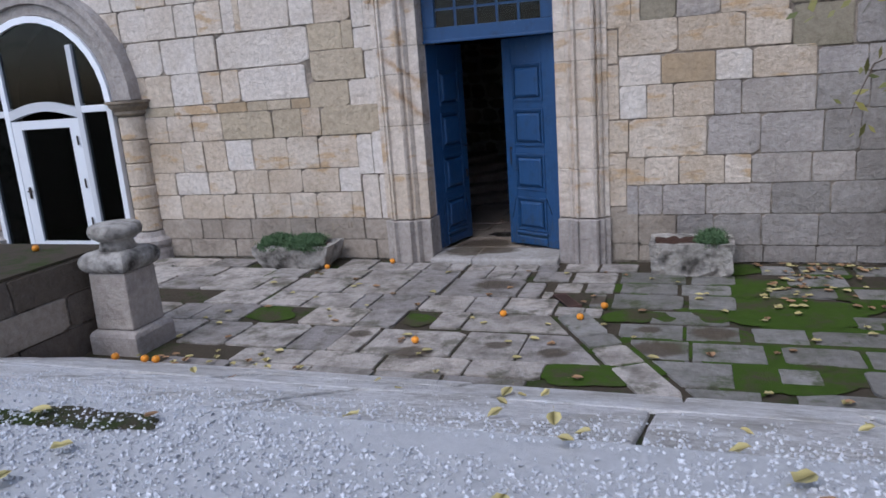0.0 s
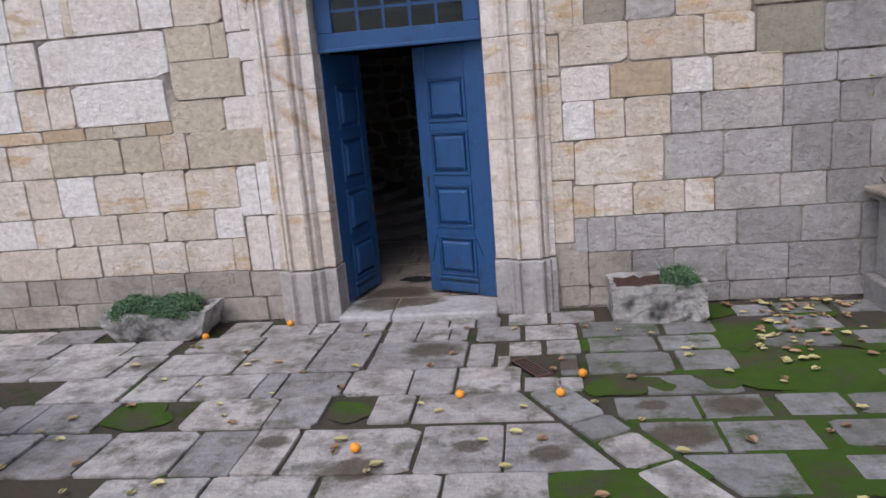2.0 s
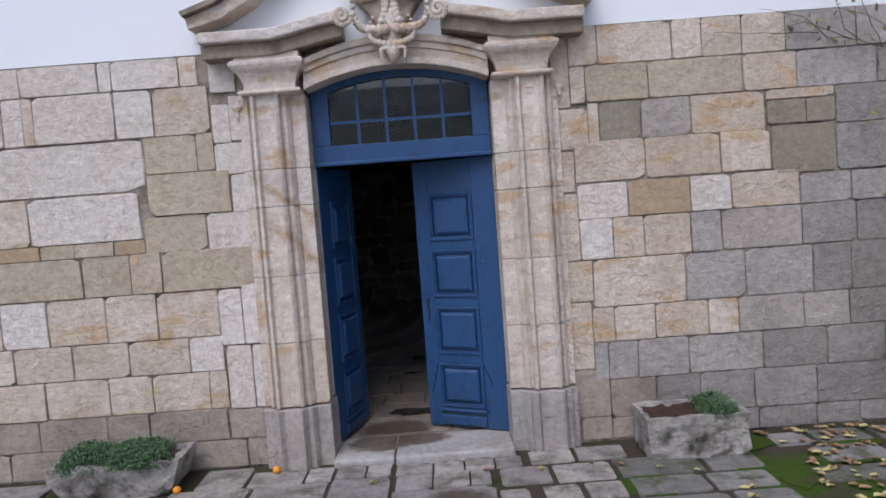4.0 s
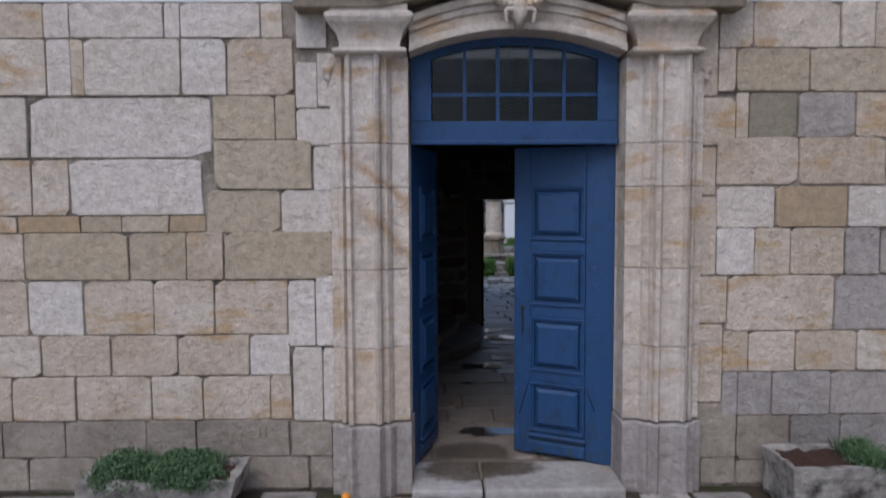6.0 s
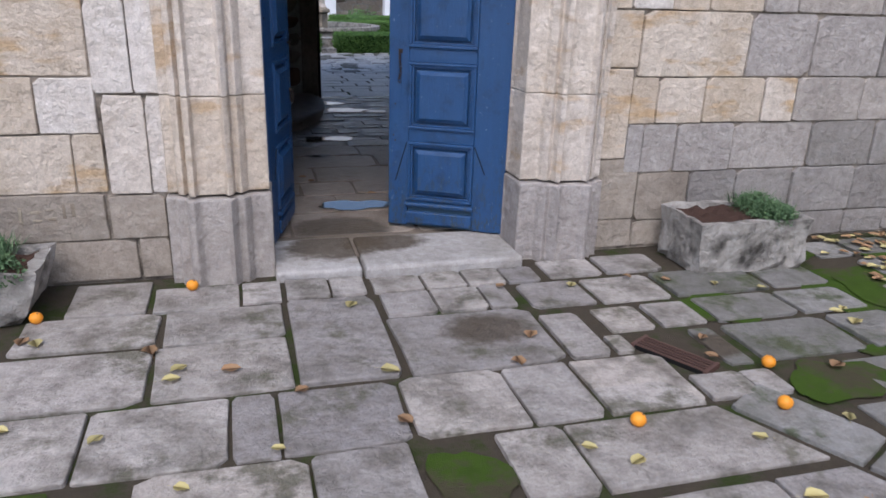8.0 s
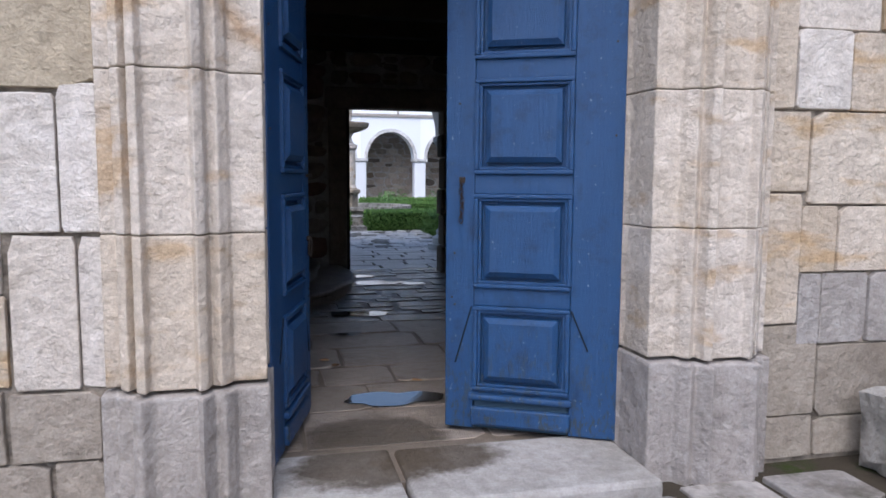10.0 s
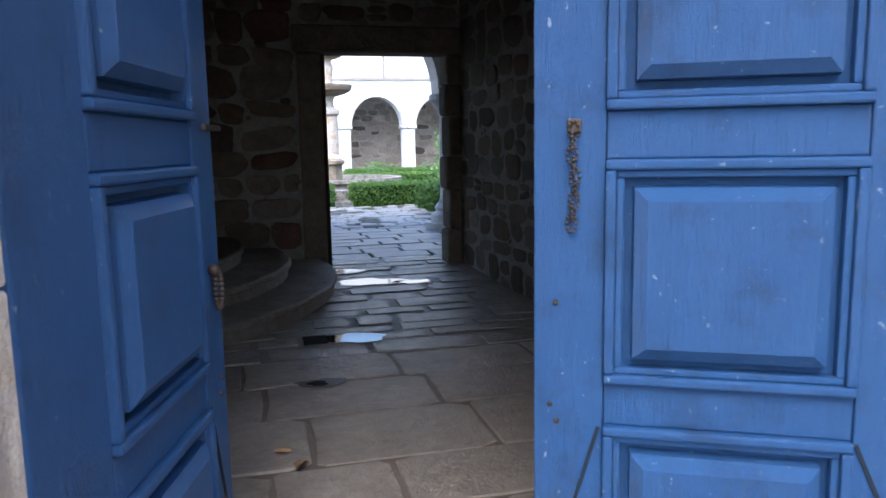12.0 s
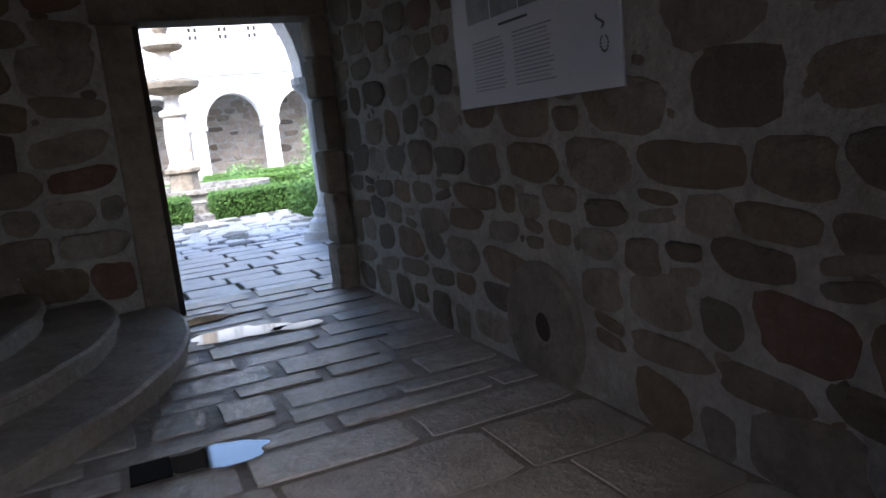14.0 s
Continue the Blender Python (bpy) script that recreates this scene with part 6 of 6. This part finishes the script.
MOSSY_ROWS = [
    (8.36, 8.72, [-1.45, -1.02, -0.56]), (8.36, 8.72, [0.72, 1.12, 1.62]), (7.92, 8.34, [-1.75, -1.28, -0.76, -0.02, 0.5]), (7.92, 8.3, [0.95, 1.55]),
    (7.54, 7.88, [-1.42, -1.1, -0.74]), (7.05, 7.52, [-0.99, -0.8]), (6.74, 7.03, [-1.0, -0.79]), (7.30, 7.52, [-1.5, -1.38]), (7.03, 7.28, [-1.5, -1.34]), (7.54, 7.90, [-0.72, -0.1, 0.42]), (7.5, 7.86, [0.72, 1.4]), (7.05, 7.52, [-0.78, -0.03, 0.45]),
    (6.63, 7.02, [-0.38, 0.38]), (6.64, 7.0, [1.35, 2.0]), (6.22, 6.61, [-0.62, -0.04, 0.43]), (6.22, 6.6, [0.5, 0.96, 1.6]),
    (5.76, 6.19, [-0.5, 0.01, 0.6]), (5.78, 6.18, [0.68, 1.3, 1.8]), (5.27, 5.74, [-0.5, 0.33]), (5.4, 5.72, [0.62, 0.95]), (5.05, 5.25, [-0.1, 0.5]), (5.05, 5.3, [0.7, 1.3]),
]
for x0, x1, y0, y1 in courses(MOSSY_ROWS):
    if x0 < 0.1 and y1 < 6.7:
        cut_flag(FLAG_MOSSY, x0, x1, y0, y1, FAR_EDGE, 1, -0.002, 0.03)
    else:
        flag(pavement, FLAG_MOSSY if x0 > -1.0 else FLAG, x0, x1, y0, y1, -0.002, r0.uniform(0.02, 0.04))
for y0, y1, start in ((8.36, 8.72, 1.66), (7.92, 8.34, 1.6), (7.5, 7.88, 1.5), (7.05, 7.48, 1.75), (6.64, 7.02, 2.05), (6.22, 6.62, 1.65), (5.76, 6.2, 1.85), (5.3, 5.74, 1.2)):
    xs = cut_row(start, 5.2, 0.4, 0.8, r0)
    for a, b in zip(xs, xs[1:]):
        if r0.random() < 0.72:
            flag(pavement, FLAG_MOSSY, a, b, y0, y1, -0.002, r0.uniform(0.02, 0.05))

# ramp slabs
SLOPE = math.atan2(TOP, FOOT - 2.3)
for ya, yb in ((2.3, 3.9), (3.9, 4.55), (4.55, FOOT)):
    xs = cut_row(-5.5, 6.0, 1.5, 2.4, r0)
    for a, b in zip(xs, xs[1:]):
        ym = (ya + yb) / 2
        ob = piece("slab", ramp_ob, RAMP_STONE, "ashlar", ((a + b) / 2, ym, ramp_z(ym) + r0.uniform(-0.006, 0.004)), (b - a - 0.006, 0.08, (yb - ya) / math.cos(SLOPE) - 0.006), "+z", 0.0)
        place = ob.matrix_basis.copy()
        top = Vector(((a + b) / 2, ym, ramp_z(ym)))
        ob.matrix_basis = Matrix.Translation(top) @ pose(0, 0, 0, -math.degrees(SLOPE)) @ Matrix.Translation(-top) @ place

# ---- passage floor ----
y = FACE + 0.5
while y < 16.2:
    h = r0.uniform(0.42, 0.62) if y < 12.4 else r0.uniform(0.2, 0.34)
    xs = cut_row(-4.4, X1 - 0.01, 0.45, 1.0, r0) if y < 12.4 else cut_row(-3.6, X1 - 0.01, 0.3, 0.85, r0)
    for a, b in zip(xs, xs[1:]):
        # slabs past 12.4 carry some of the reflected door light in their colour
        flag(hall_floor, INDOOR_FLAG if y < 12.4 else PASSAGE_FLAG, a, b, y, min(y + h, 16.33), FL, 0.004 if y < 12.4 else 0.045, 0.0, 0.002)
    y += h
y = 16.36
while y < 20.0:
    h = r0.uniform(0.3, 0.45)
    xs = cut_row(-4.0 + r0.uniform(-0.3, 0.3), 2.4, 0.45, 0.95, r0)
    for a, b in zip(xs, xs[1:]):
        flag(walk_floor, CLOISTER_FLAG, a, b, y, min(y + h, 20.05), 0.0, 0.02)
    y += h
cobbles = empty("garden_cobbles", (-0.5, 22, 0), "uneven cobbles with moss at the garden edge", "cobbles", kind="structure")
y = 20.15
while y < 24.4:
    h = r0.uniform(0.2, 0.34)
    xs = cut_row(-2.6, 1.6, 0.2, 0.45, r0)
    for a, b in zip(xs, xs[1:]):
        piece("cobble", cobbles, CLOISTER_FLAG if rng.random() < 0.7 else FLAG_MOSSY, "rubble", ((a + b) / 2, y + h / 2, 0.01 + r0.uniform(-0.015, 0.015)), (b - a, 0.08, h), "+z", 0.05, r0.uniform(-0.3, 0.3))
    y += h


# ---- rubble of the passage walls ----
def rubble_wall(parent, u0, u1, z0, z1, place, face, skip, seed, lo=0.2, hi=0.55, mats=(RUBBLE, RUBBLE_RED), red=0.03):
    r = random.Random(seed)
    z = z0
    while z < z1 - 0.08:
        h = r.uniform(0.14, 0.36)
        us = cut_row(u0 + r.uniform(-0.2, 0), u1, lo, hi, r)
        for a, b in zip(us, us[1:]):
            if skip((a + b) / 2, z + h / 2):
                continue
            hh = h * r.uniform(0.8, 1.12)
            cu, cz = (a + b) / 2, z + h / 2 + r.uniform(-0.03, 0.03)
            mat = mats[1] if r.random() < red else mats[0]
            if b - a < 0.3 and r.random() < 0.4:
                for dz in (-0.26, 0.26):
                    piece("stone", parent, mat, "rubble", place(cu, cz + dz * hh, r.uniform(0.0, 0.016)), ((b - a) * 0.9, 0.08, hh * 0.46), face, 0.03, r.uniform(-0.2, 0.2))
            else:
                piece("stone", parent, mat, "rubble", place(cu, cz, r.uniform(0.0, 0.02)), ((b - a) * r.uniform(0.9, 1.04), 0.08, hh * r.uniform(0.9, 1.04)), face, 0.03, r.uniform(-0.12, 0.12))
        z += h
    # small stones wedged into the mortar
    for _ in range(int((u1 - u0) * (z1 - z0) * 9)):
        u, z = r.uniform(u0, u1), r.uniform(z0, z1)
        if not skip(u, z):
            w = r.uniform(0.05, 0.12)
            piece("stone", parent, mats[0], "rubble", place(u, z, -0.002), (w, 0.05, w * r.uniform(0.4, 0.8)), face, 0.05, r.uniform(-0.6, 0.6))


rubble_wall(wall_east, 9.6, 15.7, 0.02, HALL - 0.05, lambda u, z, o: (X1 - 0.003 - o * 0.8, u, z), "-x", lambda u, z: math.hypot(u - 12.75, z - 0.30) < 0.42 or (11.9 < u < 13.5 and 1.5 < z < 1.95), 5)
rubble_wall(wall_inner, -6.9, D2L - 0.26, 0.3, HALL - 0.05, lambda u, z, o: (u, Y1 - 0.012 - o, z), "-y", lambda u, z: False, 6)
rubble_wall(wall_inner, D2L - 0.2, X1, D2T + 0.32, HALL - 0.05, lambda u, z, o: (u, Y1 - 0.012 - o, z), "-y", lambda u, z: False, 8)
far_back = [o for o in far_arcade_ob.children if o.name.startswith("back_wall")][0]
rubble_wall(far_back, -0.6, 5.2, 0.1, 3.6, lambda u, z, o: (u, FY + 2.19 - o, z), "-y", lambda u, z: False, 9, 0.25, 0.7, (PINK_WALL, RUBBLE), 0.15)
